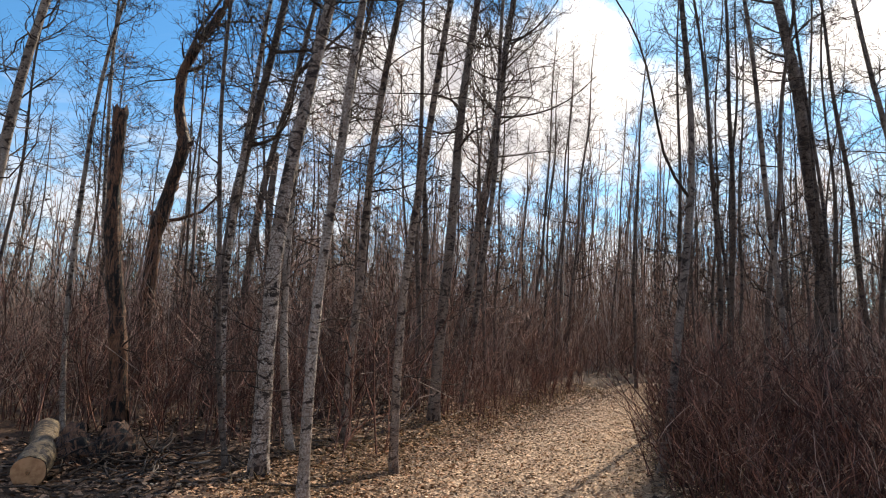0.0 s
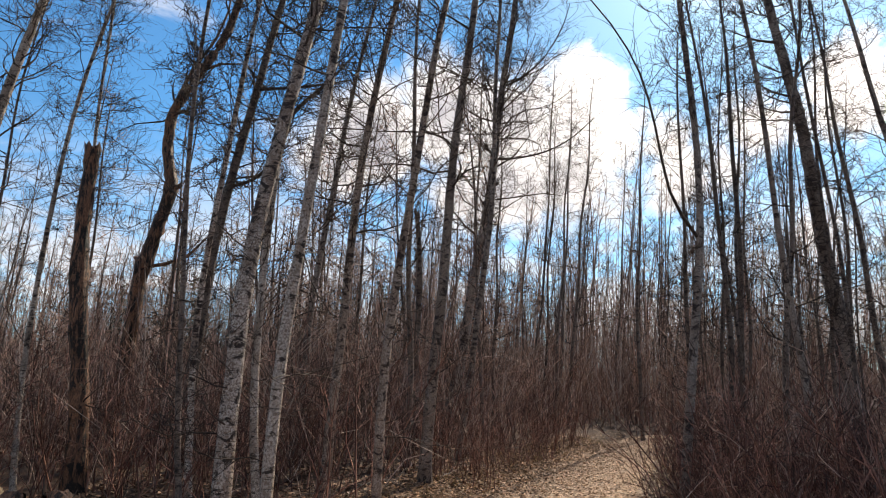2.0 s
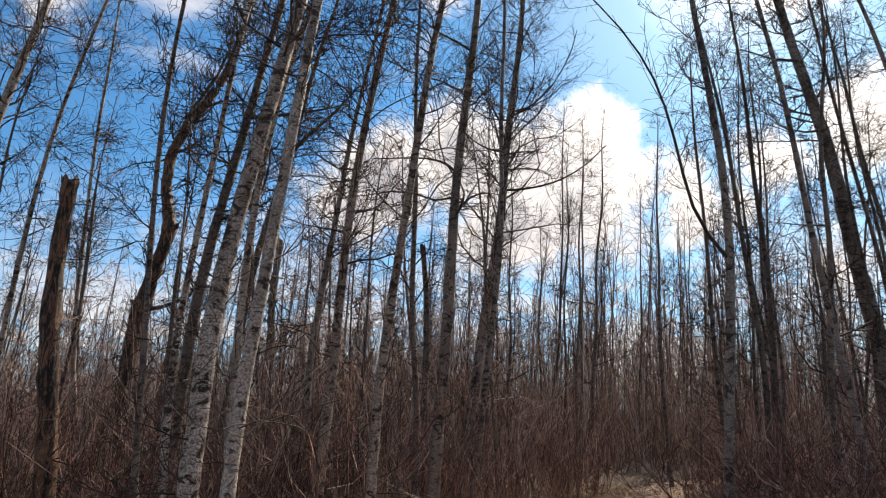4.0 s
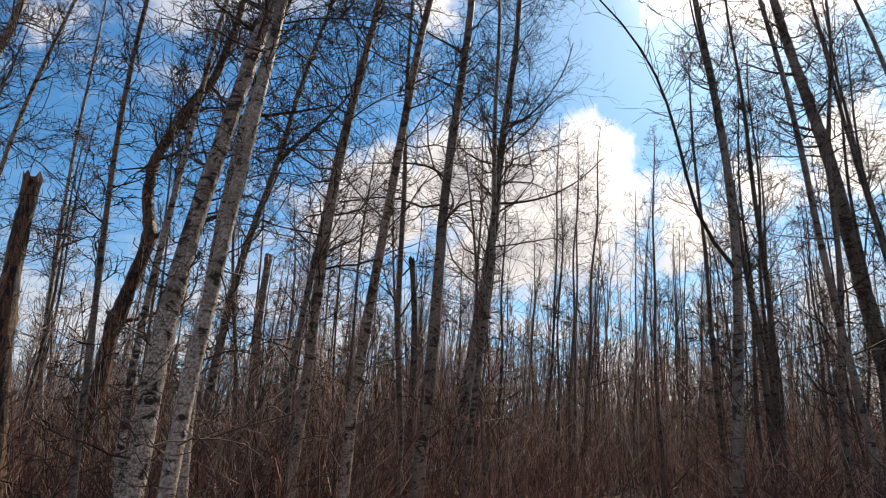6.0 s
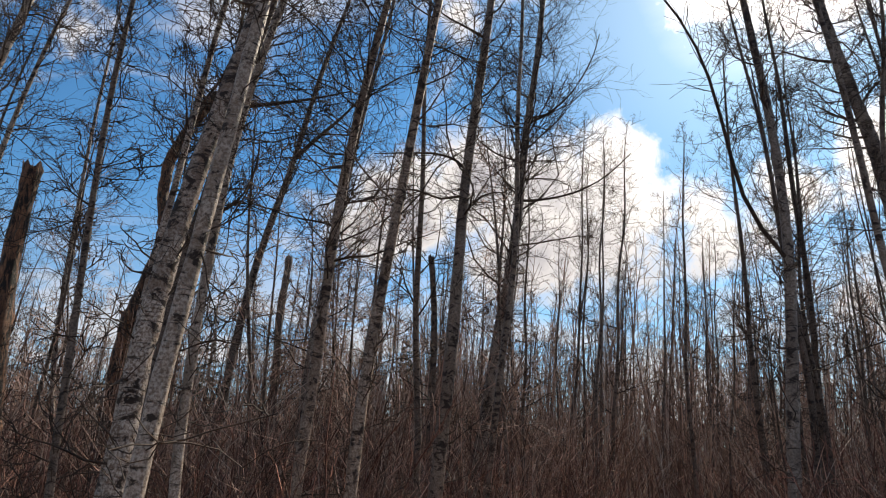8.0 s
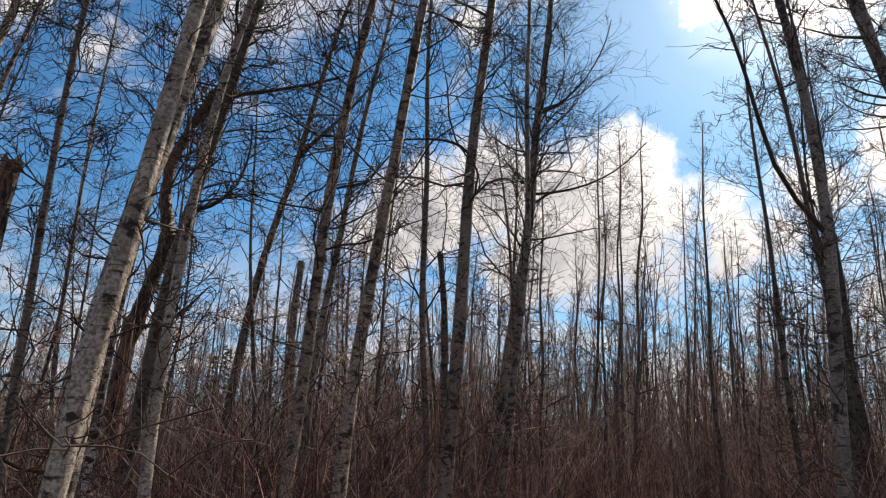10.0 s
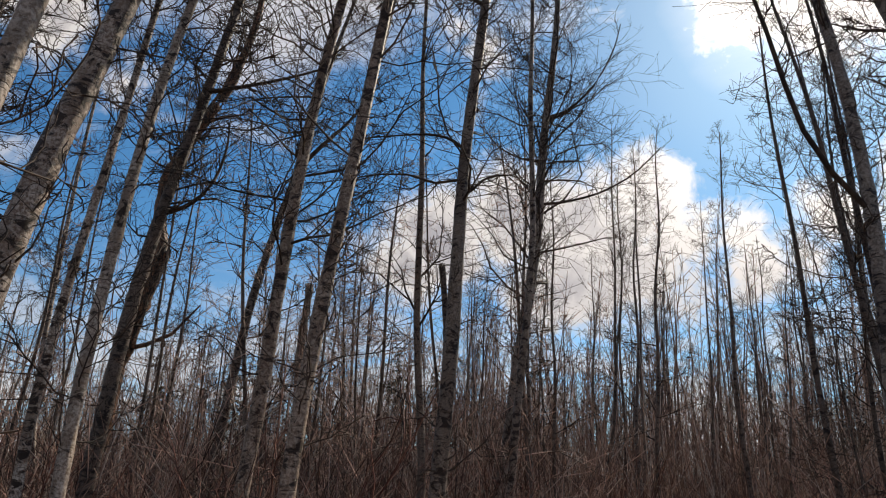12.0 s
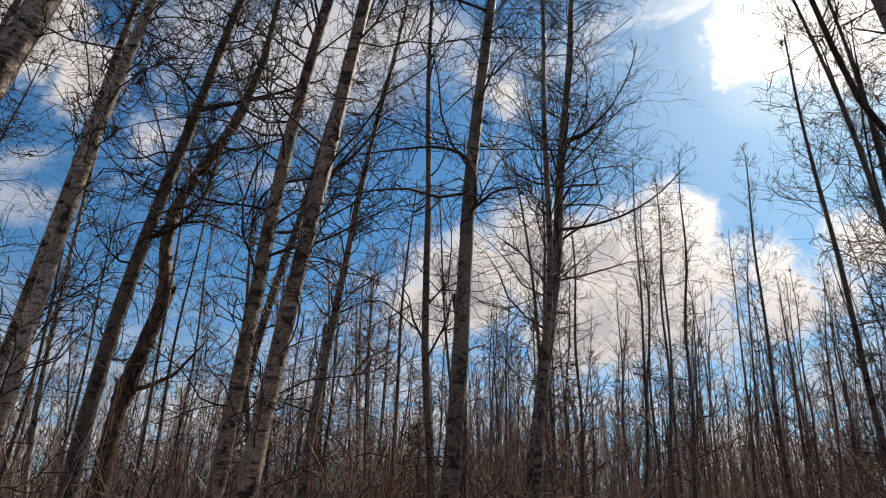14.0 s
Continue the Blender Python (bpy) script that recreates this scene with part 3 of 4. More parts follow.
def crooked_tree():
    rng = np.random.RandomState(411)
    base = new("crooked_tree")
    base.location = (-9.1, 15.0, float(ground_z(-9.1, 15.0)) - 0.05)
    curve = through_points([(0.0, 0, -0.2), (0.14, 0, 2.6), (0.22, 0, 3.9), (0.52, 0, 5.0), (0.84, 0, 6.1), (0.6, 0, 7.1), (0.62, 0, 8.0), (0.98, 0, 8.7),
                            (1.45, 0, 9.4), (1.9, 0, 10.1), (2.35, 0, 11.7), (2.6, 0, 14.0)])

    def radius(z):
        z = np.asarray(z, float)
        return 0.175 * (1 - np.clip(z / 15.0, 0, 1)) ** 0.7 + 0.02 + 0.05 * np.exp(-((z - 4.25) / 0.2) ** 2) + 0.045 * np.exp(-((z - 6.1) / 0.15) ** 2)
    part("trunk", mesh_of("trunk", [trunk_piece(rng, curve, radius, 13.5, 90, 14, 0.08)], DEAD), base)
    twin = through_points([(0.62, 0, 7.9), (0.68, 0.1, 8.5), (0.95, 0.2, 9.3), (1.5, 0.25, 10.2), (1.75, 0.3, 11.0), (1.9, 0.3, 12.5)])
    z = np.linspace(7.9, 12.4, 24)
    limbs = [[sweep(twin(z)[None], np.linspace(0.055, 0.015, 24)[None], 8)]]
    # the broken knob and the dry stub on the trunk
    knob = curve(6.1)[None] + np.array([[0.0, 0, 0], [0.22, -0.05, 0.02], [0.3, -0.05, 0.16]])
    limbs.append([sweep(knob[None], np.array([[0.07, 0.06, 0.02]]), 8)])
    stub = curve(4.3)[None] + np.array([[0.0, 0, 0], [-0.18, -0.05, 0.05], [-0.26, -0.05, 0.1]])
    limbs.append([sweep(stub[None], np.array([[0.08, 0.06, 0.035]]), 8)])
    arm = curve(4.15)[None] + np.array([[0.0, 0, 0], [0.6, -0.1, 0.05], [1.2, -0.2, 0.2], [1.75, -0.2, 0.75]])
    limbs.append([sweep(arm[None], np.array([[0.05, 0.045, 0.035, 0.015]]), 6)])
    side = curve(9.2)[None] + np.array([[0.0, 0, 0], [0.5, 0, 0.15], [1.1, 0, 0.12]])
    limbs.append([sweep(side[None], np.array([[0.04, 0.03, 0.015]]), 6)])
    hang_branches(base, limbs, DEAD)
    hang_branches(base, boughs(rng, curve, radius, 14.0, 7.0, 44, 2.2, 7, 3), TWIG)
    tagged(base, "crooked dead-looking tree with knobs and brown peeling bark", "tree", "bare trees along the trail")


crooked_tree()


# ---- slender trees filling the wood ----
def slender_kind(seed, height, r, count, reach, slope, twig=None):
    rng = np.random.RandomState(500 + seed)
    base = new("young_tree")
    curve, radius = axis(0, 0, slope, 0.002, 7.0, 0.05, seed), thinning(r, height, 0.008)
    part("trunk", mesh_of("trunk", [trunk_piece(rng, curve, radius, height, 20, 6, 0.05)], POLE), base)
    crown = [piece for one in boughs(rng, curve, radius, height, height * 0.22, count, reach, 5, 2, 0.4, 0.78, (0.0, 1.0), (5, 3, 2)) for piece in one]
    tagged(part("crown", mesh_of("crown", crown, twig or TWIG), base), kind="stuff")
    return tagged(base, "slender leafless young tree with brown-grey bark", "tree", "slender trees in the wood")


def clear_of_trail(x, y, gap):
    return abs(x - float(trail_x(y))) > gap


TAKEN = [(-2.28, 5.85), (-1.75, 5.07), (-2.62, 6.66), (-4.6, 9.8), (-3.8, 8.2), (-8.29, 17.4), (-2.1, 8.1), (-4.35, 14.1), (-1.41, 7.35), (-1.34, 10.4),
         (-1.7, 15.8), (1.7, 8.4), (6.79, 14.9), (3.79, 9.5), (5.24, 16.8), (-6.04, 8.45), (-5.45, 8.7), (-9.5, 15.0), (-4.4, 5.5)]


def fill_wood():
    rng = random.Random(21)
    kinds = [slender_kind(i, 8.0 + 0.9 * i, 0.032 + 0.006 * i, 22 + 2 * i, 1.5 + 0.16 * i, 0.02 + 0.012 * (i % 4)) for i in range(8)]
    places = []
    while len(places) < 195:
        y = 9.0 + 46.0 * rng.random() ** 0.8
        x = -0.15 * y + rng.uniform(-1, 1) * (6 + 0.75 * y)
        gap = 1.9 if y < 24 else 0.0
        if not clear_of_trail(x, y, gap) or any((x - a) ** 2 + (y - b) ** 2 < 0.5 for a, b in TAKEN + places):
            continue
        # the view between the leading trees stays thinner close by
        if y < 14 and x < 1.5 and rng.random() < 0.75:
            continue
        if x < -0.38 * y and rng.random() < 0.3:
            continue
        if x > float(trail_x(y)) and y < 20 and rng.random() < 0.6:
            continue
        places.append((x, y))
    for n, (x, y) in enumerate(places):
        k = kinds[n % 8]
        m = pose(x, y, float(ground_z(x, y)) - 0.02, rng.uniform(-3, 3), rng.uniform(-2, 5), rng.uniform(-50, 50)) @ Matrix.Scale(rng.uniform(0.8, 1.12), 4)
        if n < 8:
            k.matrix_world = m
        else:
            copy_thing(k, m)
    # thin trees standing behind the shrubs on the trail's right
    count = 0
    while count < 34:
        y = rng.uniform(13.0, 27.0)
        x = rng.uniform(0.24, 0.64) * y
        if not clear_of_trail(x, y, 2.0) or any((x - a) ** 2 + (y - b) ** 2 < 0.5 for a, b in TAKEN + places):
            continue
        m = pose(x, y, float(ground_z(x, y)) - 0.02, rng.uniform(-3, 3), rng.uniform(-4, 3), rng.uniform(-50, 50)) @ Matrix.Scale(rng.uniform(0.7, 0.95), 4)
        copy_thing(kinds[count % 5], m)
        count += 1
    # low, brushy trees filling the gaps behind the leading trees; paler crowns imitate sunlit twigs
    bushy = [slender_kind(20 + i, 5.4 + 0.6 * i, 0.03 + 0.004 * i, 38, 1.4, 0.03, THICKET) for i in range(4)]
    count = 0
    while count < 50:
        y = rng.uniform(12.5, 34.0)
        x = rng.uniform(-0.72, 0.02) * y
        if not clear_of_trail(x, y, 2.2) or any((x - a) ** 2 + (y - b) ** 2 < 0.4 for a, b in TAKEN):
            continue
        m = pose(x, y, float(ground_z(x, y)) - 0.02, rng.uniform(-3, 3), rng.uniform(-2, 5), rng.uniform(0, 360)) @ Matrix.Scale(rng.uniform(0.8, 1.25), 4)
        if count < 4:
            bushy[count].matrix_world = m
        else:
            copy_thing(bushy[count % 4], m)
        count += 1


fill_wood()


def far_wood():
    """The grey haze of trunks and twigs beyond the countable trees, all round the clearing."""
    rng = np.random.RandomState(31)
    n = 1800
    front = rng.uniform(0, 1, n) < 0.8
    ahead_angle = np.where(rng.uniform(0, 1, n) < 0.22, rng.uniform(-0.95, -0.38, n), rng.uniform(-0.38, 0.8, n))
    ang = np.where(front, ahead_angle, rng.uniform(1.0, 2 * math.pi - 1.15, n))
    dist = np.where(front, rng.uniform(34, 85, n), rng.uniform(14, 60, n))
    x, y = np.sin(ang) * dist, np.cos(ang) * dist
    base = np.stack([x, y, np.zeros(n)], 1)
    way = np.stack([rng.normal(0.04, 0.06, n), rng.normal(0, 0.05, n), np.ones(n)], 1)
    h = rng.uniform(7.0, 12.5, n) * np.interp(ang, (-0.5, -0.3, -0.1, 0.1, 0.6), (0.85, 0.92, 1.05, 1.2, 1.05))
    p = grow(rng, base, way, h, 6, 0.02, 0.05)
    r = taper(rng.uniform(0.025, 0.075, n), np.full(n, 0.012), 6)
    pieces = [sweep(p, r, 4)]
    at, w, rr, left, k = children_of(rng, p, r, 32, 0.08)
    w = w + np.array([0, 0, 0.05])
    l2 = rng.uniform(0.5, 2.4, len(k)) * (0.45 + 0.8 * left)
    p2 = grow(rng, at, w, l2, 2, 0.2, 0.3)
    r2 = taper(np.clip(rr * 0.5, 0.015, 0.024), np.full(len(k), 0.011), 2)
    pieces.append(sweep(p2, r2, 3))
    ob = new("far_wood", mesh_of("far_wood", pieces, FAR_SUNLIT))
    tagged(ob, "distant bare trees in a grey-brown haze of twigs", "woodland", kind="stuff")


far_wood()


# ---- spruces behind the bare trees ----
def spruce(x, y, h, seed):
    rng = np.random.RandomState(600 + seed)
    base = new("spruce_tree")
    base.location = (x, y, 0.0)
    z = np.linspace(0, h, 12)
    part("trunk", mesh_of("trunk", [sweep(np.stack([0 * z, 0 * z, z], -1)[None], np.linspace(0.12, 0.01, 12)[None], 7)], POLE), base)
    n = 170
    zz = h * (0.12 + 0.86 * rng.uniform(0, 1, n) ** 0.9)
    az = rng.uniform(0, 2 * math.pi, n)
    length = (h - zz) * 0.24 * rng.uniform(0.7, 1.1, n) + 0.15
    p = grow(rng, np.stack([0 * zz, 0 * zz, zz], 1), np.stack([np.cos(az), np.sin(az), np.full(n, -0.1)], 1), length, 5, 0.02, 0.05)
    r = taper(np.full(n, 0.02), np.full(n, 0.006), 5)
    pieces = [sweep(p, r, 3)]
    at, way, rr, left, k = children_of(rng, p, r, 14, 0.1)
    way[:, 2] -= 0.5
    p2 = grow(rng, at, way, np.clip(length[k] * 0.25, 0.08, 0.35), 3, -0.05, 0.1)
    pieces.append(sweep(p2, taper(np.full(len(k), 0.02), np.full(len(k), 0.008), 3), 3))
    part("crown", mesh_of("crown", pieces, NEEDLE), base)
    tagged(base, "small dark green spruce behind the bare trees", "tree", "spruces in the wood")


for n, (x, y, h) in enumerate(((-18.0, 35.0, 8.0), (-9.7, 36.8, 9.0), (-20.5, 38.0, 8.0), (-21.0, 33.0, 7.0), (-7.9, 38.0, 8.2))):
    spruce(x, y, h, n)


# ---- shrubs ----
def shrub_kind(seed, stems, height, spread):
    """A shrub of forking stems; each stem with its twigs is a part."""
    rng = np.random.RandomState(700 + seed)
    base = new("shrub")
    a, d = rng.uniform(0, 2 * math.pi, stems), spread * np.sqrt(rng.uniform(0, 1, stems))
    foot = np.stack([np.cos(a) * d, np.sin(a) * d, np.full(stems, -0.05)], 1)
    way = np.stack([np.cos(a) * d * 0.45 + rng.normal(0, 0.14, stems), np.sin(a) * d * 0.45 + rng.normal(0, 0.14, stems), np.ones(stems)], 1)
    h = height * rng.uniform(0.5, 1.08, stems)
    p = grow(rng, foot, way, h, 7, 0.06, 0.12)
    r = taper(rng.uniform(0.007, 0.016, stems), np.full(stems, 0.0035), 7)
    at, w, rr, left, k = children_of(rng, p, r, 5, 0.08)
    p2 = grow(rng, at, w * 0.7 + np.array([0, 0, 0.6]), rng.uniform(0.25, 0.75, len(k)) * (0.4 + left), 4, 0.16, 0.34)
    r2 = taper(np.clip(rr * 0.7, 0.004, 0.009), np.full(len(k), 0.003), 4)
    at, w, rr, left, k = children_of(rng, p2, r2, 3, 0.1)
    p3 = grow(rng, at, w + np.array([0, 0, 0.4]), rng.uniform(0.1, 0.4, len(k)), 3, 0.08, 0.5)
    r3 = taper(np.clip(rr * 0.7, 0.003, 0.006), np.full(len(k), 0.0023), 3)
    for i in range(stems):
        one = [sweep(p[i:i + 1], r[i:i + 1], 3), sweep(p2[5 * i:5 * i + 5], r2[5 * i:5 * i + 5], 3), sweep(p3[15 * i:15 * i + 15], r3[15 * i:15 * i + 15], 3)]
        part("stem", mesh_of("stem", one, SHRUB), base)
    return tagged(base, "dense leafless shrub with thin reddish-brown stems", "shrub", "shrubs beside the trail")


def plant_shrubs():
    rng = random.Random(8)
    kinds = [shrub_kind(i, 7, 1.65 + 0.17 * (i % 5), 0.5) for i in range(9)]
    count = 0
    while count < 225:
        y = 2.9 + 18.0 * rng.random() ** 0.95
        left = rng.random() < 0.52
        edge = float(trail_x(y))
        x = edge - 0.4 - float(trail_w(y)) - (2.0 + 0.5 * y) * rng.random() ** 1.1 if left else edge + 0.4 + float(trail_w(y)) + (1.9 + 0.4 * y) * rng.random() ** 1.3
        if left and y < 6.6 and x > -6.5:
            continue
        if left and (x + 4.3) ** 2 + (y - 6.2) ** 2 < 2.0:
            continue
        if not left and y < 6.0 and x < edge + 1.25 + (6.0 - y) * 0.3:
            continue
        s = rng.uniform(0.75, 1.15) * ((1.14 if x < -3.0 else 1.0) if left else 0.78)
        m = pose(x, y, float(ground_z(x, y)), 0, 0, rng.uniform(0, 360)) @ Matrix.Diagonal((s, s, s * rng.uniform(0.85, 1.12), 1))
        if count < 9:
            kinds[count].matrix_world = m
        else:
            copy_thing(kinds[count % 9], m)
        count += 1
    # the low, dense tangle close to the trail's right side
    for n in range(90):
        y = rng.uniform(4.6, 10.0)
        x = float(trail_x(y)) + float(trail_w(y)) + rng.uniform(0.3, 3.3)
        s = rng.uniform(0.55, 0.85)
        copy_thing(kinds[n % 9], pose(x, y, float(ground_z(x, y)), 0, 0, rng.uniform(0, 360)) @ Matrix.Diagonal((s * 1.2, s * 1.2, s, 1)))
    # shrubs that crowd the trail's left edge before the bend
    for n in range(30):
        y = rng.uniform(9.5, 19.0)
        x = float(trail_x(y)) - float(trail_w(y)) - rng.uniform(0.05, 0.9)
        s = rng.uniform(0.5, 0.8)
        copy_thing(kinds[n % 9], pose(x, y, float(ground_z(x, y)), 0, 0, rng.uniform(0, 360)) @ Matrix.Diagonal((s * 0.8, s * 0.8, s, 1)))
    # a dense clump round the foot of the forked tree
    for n in range(9):
        y = rng.uniform(6.4, 8.2)
        x = 1.5 + 0.12 * (y - 6.3) + rng.uniform(0, 0.8)
        s = rng.uniform(0.5, 0.72)
        copy_thing(kinds[n % 9], pose(x, y, float(ground_z(x, y)), 0, 0, rng.uniform(0, 360)) @ Matrix.Diagonal((s, s, s, 1)))


plant_shrubs()


def far_thicket(n, y0, y1, seed, mat, label):
    """Tangled undergrowth between and behind the shrubs, taller and denser with distance."""
    rng = np.random.RandomState(seed)
    y = y0 + (y1 - y0) * rng.uniform(0, 1, n)
    x = -0.12 * y + rng.uniform(-1, 1, n) * (6 + 0.8 * y)
    keep = ((np.abs(x - trail_x(y)) > trail_w(y) + 0.8) | (y > 23.0)) & ((x < -6.8) | (y > 8.5) | (x > 3.0))
    x, y = x[keep], y[keep]
    n = len(x)
    base = np.stack([x, y, ground_z(x, y)], 1)
    way = np.stack([rng.normal(0.03, 0.17, n), rng.normal(0, 0.17, n), np.ones(n)], 1)
    tall = rng.uniform(0.8, 2.2, n) * np.where(y > 14, rng.uniform(1.0, 2.6, n), 1.0) * np.where(x > trail_x(y), np.where(y < 20, 0.58, 0.8), 1.0)
    p = grow(rng, base, way, tall, 4, 0.04, 0.16)
    coarse = np.clip(y / 15.0, 0.7, 2.3)
    r = taper(rng.uniform(0.007, 0.014, n) * coarse, 0.005 * coarse, 4)
    pieces = [sweep(p, r, 3)]
    at, w, rr, left, k = children_of(rng, p, r, 6, 0.12)
    p2 = grow(rng, at, w * 0.75 + np.array([0, 0, 0.45]), rng.uniform(0.3, 1.3, len(k)), 2, 0.05, 0.35)
    r2 = taper(np.clip(rr * 0.6, 0.005, 0.018), 0.0045 * coarse[k], 2)
    pieces.append(sweep(p2, r2, 3))
    ob = new("thicket", mesh_of("thicket", pieces, mat))
    tagged(ob, label, "undergrowth", kind="stuff")


def whip_stand(n, seed, y0, y1, h, r, side, mat, label):
    """Straight slender stems standing close together, each with a few short twigs."""
    rng = np.random.RandomState(seed)
    y = y0 + (y1 - y0) * rng.uniform(0, 1, n)
    x = side(rng, y)
    keep = (np.abs(x - trail_x(y)) > trail_w(y) + 0.9) | (y > 27)
    x, y = x[keep], y[keep]
    n = len(x)
    way = np.stack([rng.normal(0.05, 0.06, n), rng.normal(0, 0.05, n), np.ones(n)], 1)
    tall = rng.uniform(*h, n)
    p = grow(rng, np.stack([x, y, ground_z(x, y) - 0.05], 1), way, tall, 6, 0.03, 0.05)
    rad = taper(rng.uniform(*r, n), np.full(n, r[0] * 0.45), 6)
    at, w, rr, left, k = children_of(rng, p, rad, 9, 0.2)
    p2 = grow(rng, at, w * 0.6 + np.array([0, 0, 0.6]), rng.uniform(0.1, 0.22, len(k)) * tall[k] * (0.4 + left), 3, 0.08, 0.25)
    r2 = taper(np.clip(rr * 0.45, r[0] * 0.25, 1), np.full(len(k), r[0] * 0.2), 3)
    ob = new("sapling_stand", mesh_of("sapling_stand", [sweep(p, rad, 4), sweep(p2, r2, 3)], mat))
    tagged(ob, label, "undergrowth", kind="stuff")


whip_stand(300, 91, 11, 22, (2.0, 5.0), (0.008, 0.017), lambda g, y: -2.6 - 0.06 * y - g.uniform(0, 1, len(y)) * (2 + 0.75 * y), THICKET, "straight bare saplings standing close together")
# distant poles and undergrowth in the colour lightened for sunlight
whip_stand(330, 92, 24, 46, (4.0, 7.5), (0.018, 0.04), lambda g, y: g.uniform(-0.2, 0.42, len(y)) * y, FAR_SUNLIT, "dense stand of thin grey poles beyond the bend")
far_thicket(2600, 5, 18, 77, THICKET, "thicket of bare brown stems between the trees")
far_thicket(4400, 18, 52, 78, FAR_SUNLIT, "grey-brown bare undergrowth deeper in the wood")
far_thicket(2200, 52, 78, 79, FAR_SUNLIT, "distant low haze of bare brown undergrowth")


# ---- litter, grass, brush ----
def scatter_leaves(name, n, seed, place, size, label, mat):
    rng = np.random.RandomState(seed)
    x, y = place(rng, n)
    n = len(x)
    z = ground_z(x, y) + 0.021 + rng.uniform(0, 0.012, n)
    s = rng.uniform(*size, n)
    a = rng.uniform(0, 2 * math.pi, n)
    tilt = rng.normal(0, 0.28, (n, 2))
    e1 = unit(np.stack([np.cos(a), np.sin(a), tilt[:, 0]], 1))
    e2 = unit(np.cross(np.stack([tilt[:, 1], rng.normal(0, 0.28, n), np.ones(n)], 1), e1))
    up = np.cross(e1, e2)
    c = np.stack([x, y, z], 1)
    curl = rng.uniform(0.02, 0.16, n)[:, None]
    S = s[:, None]
    tip, tail = c + e1 * S * 0.6, c - e1 * S * 0.55
    l, r = c + e2 * S * 0.42 + up * S * curl, c - e2 * S * 0.42 + up * S * curl
    v = np.stack([tail, l, tip, r, c - up * S * 0.02], 1).reshape(-1, 3)
    i = np.arange(n)[:, None] * 5
    q = np.concatenate([i + np.array([[0, 4, 2, 1]]), i + np.array([[0, 3, 2, 4]])])
    ob = new(name, mesh_of(name, [(v, q)], mat, False))
    return tagged(ob, label, "leaves", kind="stuff")


def on_trail(rng, n):
    y = np.where(rng.uniform(0, 1, n) < 0.22, rng.uniform(-6.5, 5.5, n), 5 + 18 * rng.uniform(0, 1, n) ** 1.35)
    return trail_x(y) + rng.normal(-0.15, 0.72, n) * trail_w(y), y


def beside_trail(rng, n):
    y = np.where(rng.uniform(0, 1, n) < 0.25, rng.uniform(-6.5, 5.0, n), 4.5 + 12 * rng.uniform(0, 1, n))
    x = trail_x(y) + rng.uniform(-6.0, 4.0, n)
    keep = np.abs(x - trail_x(y)) > trail_w(y) * 0.8 + rng.uniform(0, 0.6, n)
    return x[keep], y[keep]


def trail_edge(rng, n):
    y = np.where(rng.uniform(0, 1, n) < 0.22, rng.uniform(-6.5, 5.5, n), 5 + 15 * rng.uniform(0, 1, n) ** 1.3)
    return trail_x(y) - trail_w(y) - 0.25 + rng.normal(0.1, 0.5, n), y


scatter_leaves("leaf_litter", 95000, 41, on_trail, (0.014, 0.05), "dry tan leaves trodden into the trail", LEAF)
scatter_leaves("fallen_leaves", 38000, 43, beside_trail, (0.035, 0.085), "brown fallen leaves under the shrubs", BROWN_LEAF)


scatter_leaves("edge_leaves", 42000, 47, trail_edge, (0.022, 0.062), "drift of orange-brown dry leaves along the trail edge", DRIFT_LEAF)


def dry_grass():
    rng = np.random.RandomState(51)
    n = 2600
    y = rng.uniform(3.5, 20, n)
    side = np.where(rng.uniform(0, 1, n) < 0.6, -1, 1)
    x = trail_x(y) + side * (trail_w(y) + rng.normal(0.35, 0.3, n))
    p = grow(rng, np.stack([x, y, ground_z(x, y)], 1), np.stack([rng.normal(0, 0.6, n), rng.normal(0, 0.6, n), np.ones(n)], 1), rng.uniform(0.08, 0.32, n), 4, -0.12, 0.15)
    ob = new("dry_grass", mesh_of("dry_grass", [sweep(p, taper(np.full(n, 0.0028), np.full(n, 0.001), 4), 3)], GRASS))
    tagged(ob, "tufts of straw-coloured dead grass along the trail edge", "grass", kind="stuff")


dry_grass()


def fallen_log():
    rng = np.random.RandomState(61)
    base = new("log")
    a, b = np.array([-3.88, 4.98, 0.0]), np.array([-5.4, 7.2, 0.0])
    base.location = (*a[:2], float(ground_z(*a[:2])) + 0.118)
    t = np.linspace(0, 1, 30)
    p = (b - a)[None] * t[:, None] + np.stack([0.03 * np.sin(t * 5), 0 * t, 0.02 * np.sin(t * 7)], -1)
    r = 0.128 + 0.008 * np.sin(t * 9)
    sides = 20
    v, q = sweep(p[None], r[None], sides)
    c = np.repeat(p, sides, 0)
    v = c + (v - c) * (1 + rng.normal(0, 0.025, len(v)))[:, None]
    part("bark", mesh_of("bark", [(v, q)], LOGBARK), base)
    rings = []
    for k in np.linspace(1.0, 0.12, 6):
        rings.append(p[0] + (v[:sides] - p[0]) * k * 0.97 + np.array([0.012, -0.025, 0]) * (1 - k * 0.4))
    cap = np.concatenate(rings)
    i = np.arange(len(cap)).reshape(6, sides)
    qq = np.stack([i[:-1], np.roll(i[:-1], -1, 1), np.roll(i[1:], -1, 1), i[1:]], -1).reshape(-1, 4)
    part("cut_end", mesh_of("cut_end", [(cap, np.concatenate([qq, np.array([[i[-1][0], i[-1][5], i[-1][10], i[-1][15]]])]))], CUT), base, "fresh orange-brown sawn wood")
    tagged(base, "sawn log with pale patchy bark lying on the litter", "log")


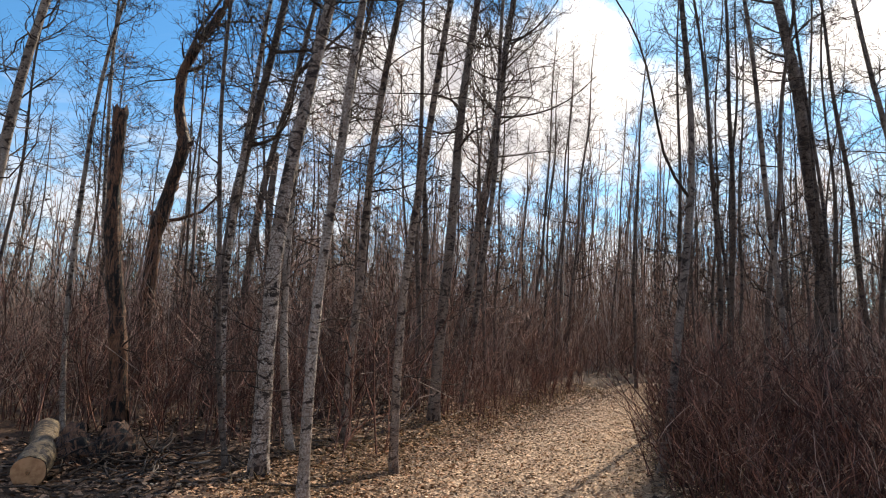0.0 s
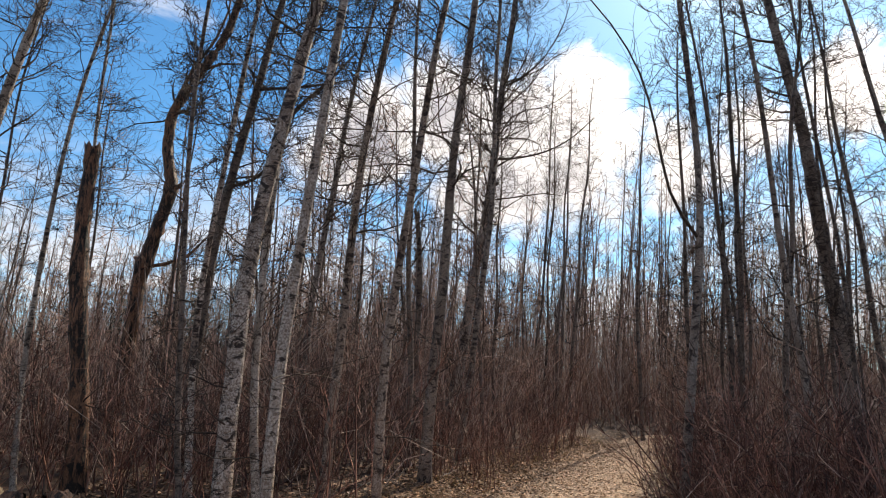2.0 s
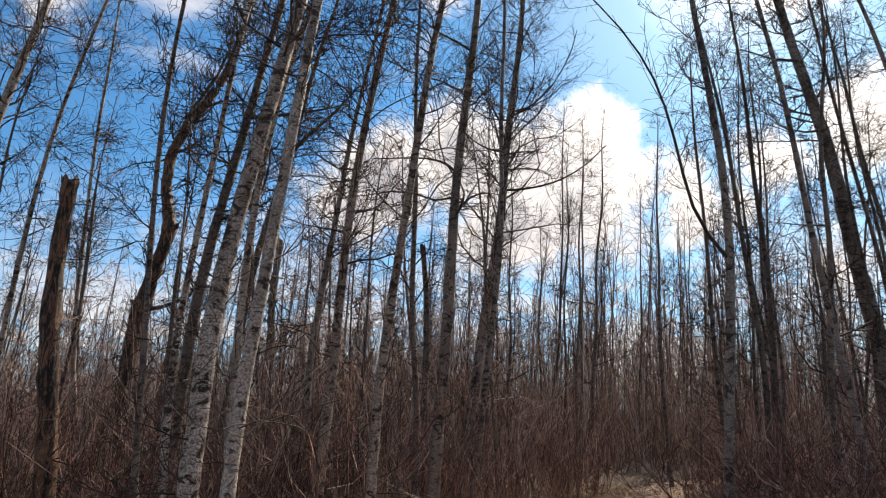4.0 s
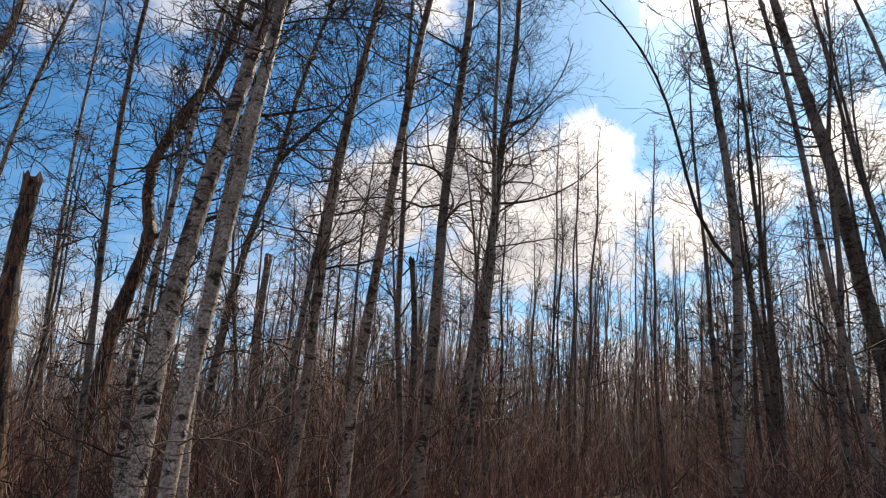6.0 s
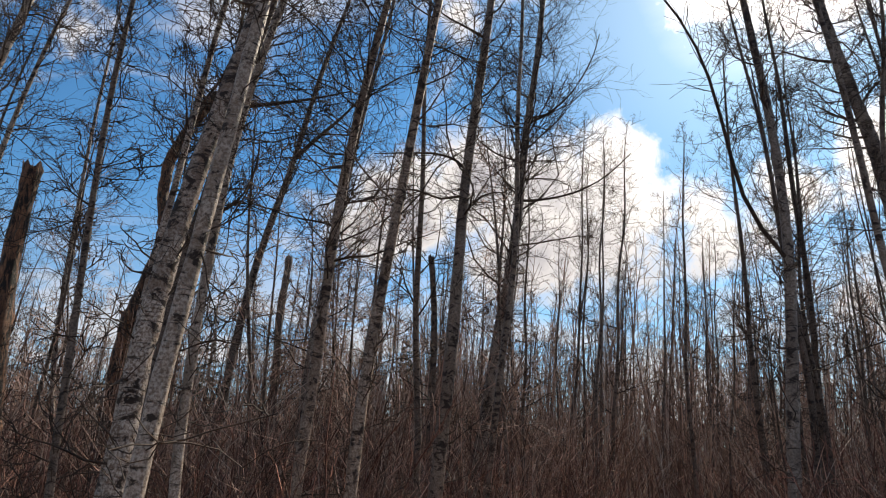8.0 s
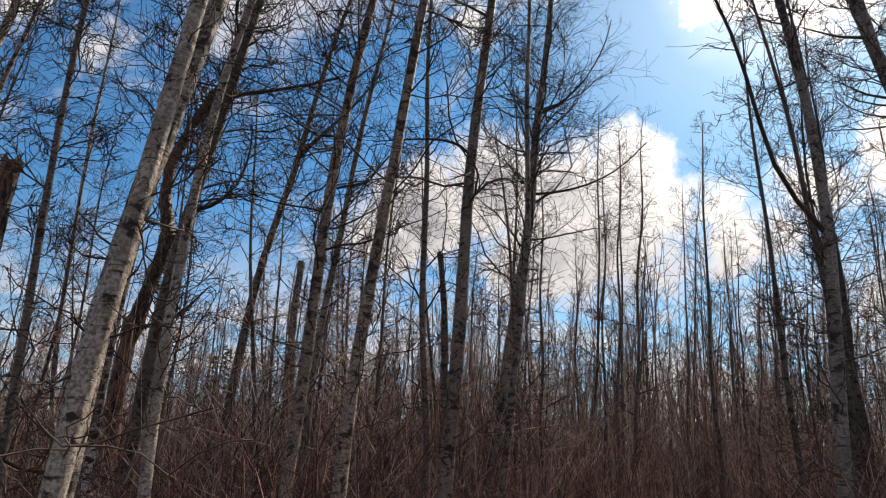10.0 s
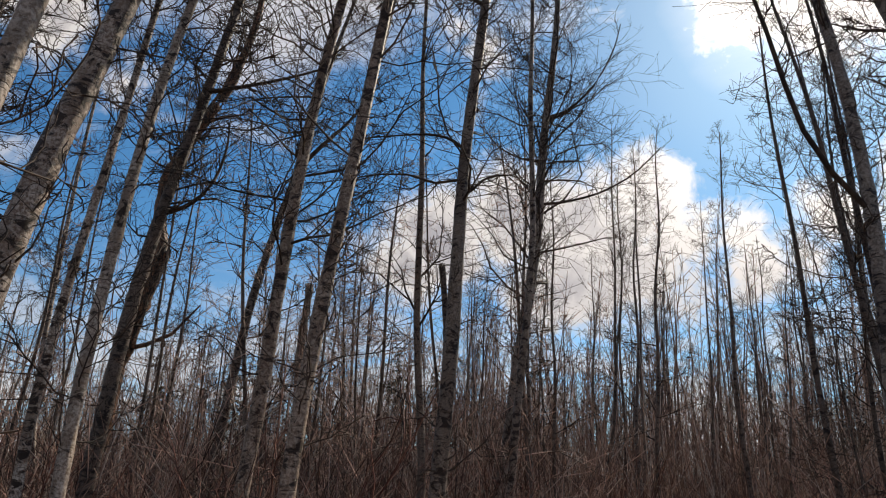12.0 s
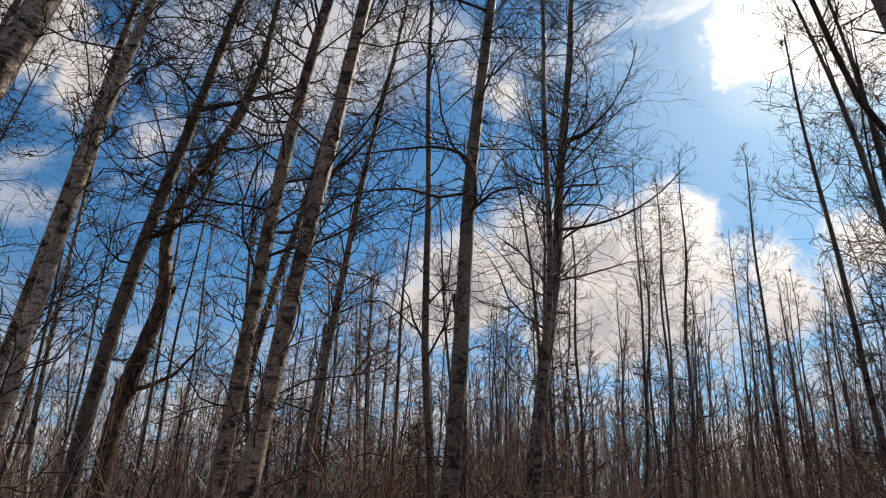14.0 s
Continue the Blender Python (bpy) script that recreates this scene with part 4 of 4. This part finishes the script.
LOGBARK = bark_material("log_bark", (0.34, 0.25, 0.14), (0.15, 0.10, 0.06), (0.04, 0.027, 0.02), (0.47, 0.55), (0.60, 0.68))
fallen_log()


def brush_pile(x, y, n, spread, high, seed):
    rng = np.random.RandomState(seed)
    a, d = rng.uniform(0, 2 * math.pi, n), spread * np.sqrt(rng.uniform(0, 1, n))
    top = high * (1 - (d / spread) ** 1.5)
    px, py = x + np.cos(a) * d, y + np.sin(a) * d * 0.7
    start = np.stack([px, py, ground_z(px, py) + top * rng.uniform(0.1, 1, n)], 1)
    w = rng.uniform(0, 2 * math.pi, n)
    way = np.stack([np.cos(w), np.sin(w), rng.normal(-0.05, 0.12, n)], 1)
    p = grow(rng, start - way * 0.3, way, rng.uniform(0.25, 0.9, n), 6, -0.02, 0.24)
    p[..., 2] = np.maximum(p[..., 2], ground_z(p[..., 0], p[..., 1]) + 0.012)
    r = taper(rng.uniform(0.004, 0.015, n), rng.uniform(0.002, 0.007, n), 6)
    ob = new("brush_pile")
    ob.location = (x, y, float(ground_z(x, y)))
    p = p - np.array(ob.location)
    for i in range(n):
        part("stick", mesh_of("stick", [sweep(p[i:i + 1], r[i:i + 1], 5)], (TWIG, TWIG, DEAD, TWIG, GREYBARK)[i % 5]), ob)
    tagged(ob, "low pile of dark dead branches on the ground", "brush pile")


def rotten_stump(x, y, radius, high, seed):
    """A low, broken, half-rotted stump with ragged lobes and a few roots."""
    rng = np.random.RandomState(seed)
    base = new("rotten_stump")
    base.location = (x, y, float(ground_z(x, y)) - 0.03)
    sides, rings = 36, 14
    a = np.arange(sides) * 2 * math.pi / sides
    lobes = 1 + 0.16 * np.sin(3 * a + 1) + 0.1 * np.sin(7 * a + 2) + 0.07 * np.sin(13 * a)
    rows = []
    for k in range(rings):
        t = k / (rings - 1)
        wide = radius * (math.cos(t * 1.45) ** 0.7) * lobes * (1 + rng.normal(0, 0.07, sides))
        rise = high * math.sin(t * 1.5) * (1 + 0.25 * np.sin(2 * a + 0.6) + rng.normal(0, 0.08, sides))
        rows.append(np.stack([np.cos(a) * wide, np.sin(a) * wide * 0.8, rise], -1))
    v = np.concatenate(rows)
    i = np.arange(len(v)).reshape(rings, sides)
    q = np.stack([i[:-1], np.roll(i[:-1], -1, 1), np.roll(i[1:], -1, 1), i[1:]], -1).reshape(-1, 4)
    vv, qq = end_cap(v, q, sides)
    part("wood", mesh_of("wood", [(v, q), (vv, qq)], DEAD), base)
    for k in range(7):
        b = k * 0.9 + rng.uniform(-0.2, 0.2)
        start = np.array([[math.cos(b) * radius * 0.8, math.sin(b) * radius * 0.65, 0.1]])
        p = grow(rng, start, np.array([[math.cos(b), math.sin(b), -0.1]]), np.array([rng.uniform(0.25, 0.5)]), 7, -0.03, 0.2)
        part("root", mesh_of("root", [sweep(p, taper(np.array([0.035]), np.array([0.008]), 7), 7)], DEAD), base)
    tagged(base, "dark rotten stump with ragged roots in the brush", "stump")


rotten_stump(-4.12, 6.15, 0.42, 0.33, 73)
brush_pile(-3.8, 6.05, 150, 0.85, 0.2, 71)


def fallen_sticks():
    rng = random.Random(81)
    for n in range(46):
        y = rng.uniform(3.8, 11)
        side = -1 if n % 3 else 1
        x = float(trail_x(y)) + side * rng.uniform(1.5, 4.5)
        g = np.random.RandomState(900 + n)
        a = rng.uniform(0, math.pi)
        length = rng.uniform(0.3, 1.3)
        p = grow(g, np.array([[0.0, 0, 0]]), np.array([[math.cos(a), math.sin(a), 0.03]]), np.array([length]), 8, 0.0, 0.12)
        p[..., 2] = np.maximum(p[..., 2], 0.0)
        ob = new("fallen_stick", mesh_of("fallen_stick", [sweep(p, taper(np.array([rng.uniform(0.006, 0.016)]), np.array([0.004]), 8), 6)], TWIG if n % 2 else POLE))
        ob.location = (x, y, float(ground_z(x, y)) + 0.02)
        tagged(ob, "dead stick lying on the leaf litter", "stick", "sticks on the forest floor")


fallen_sticks()
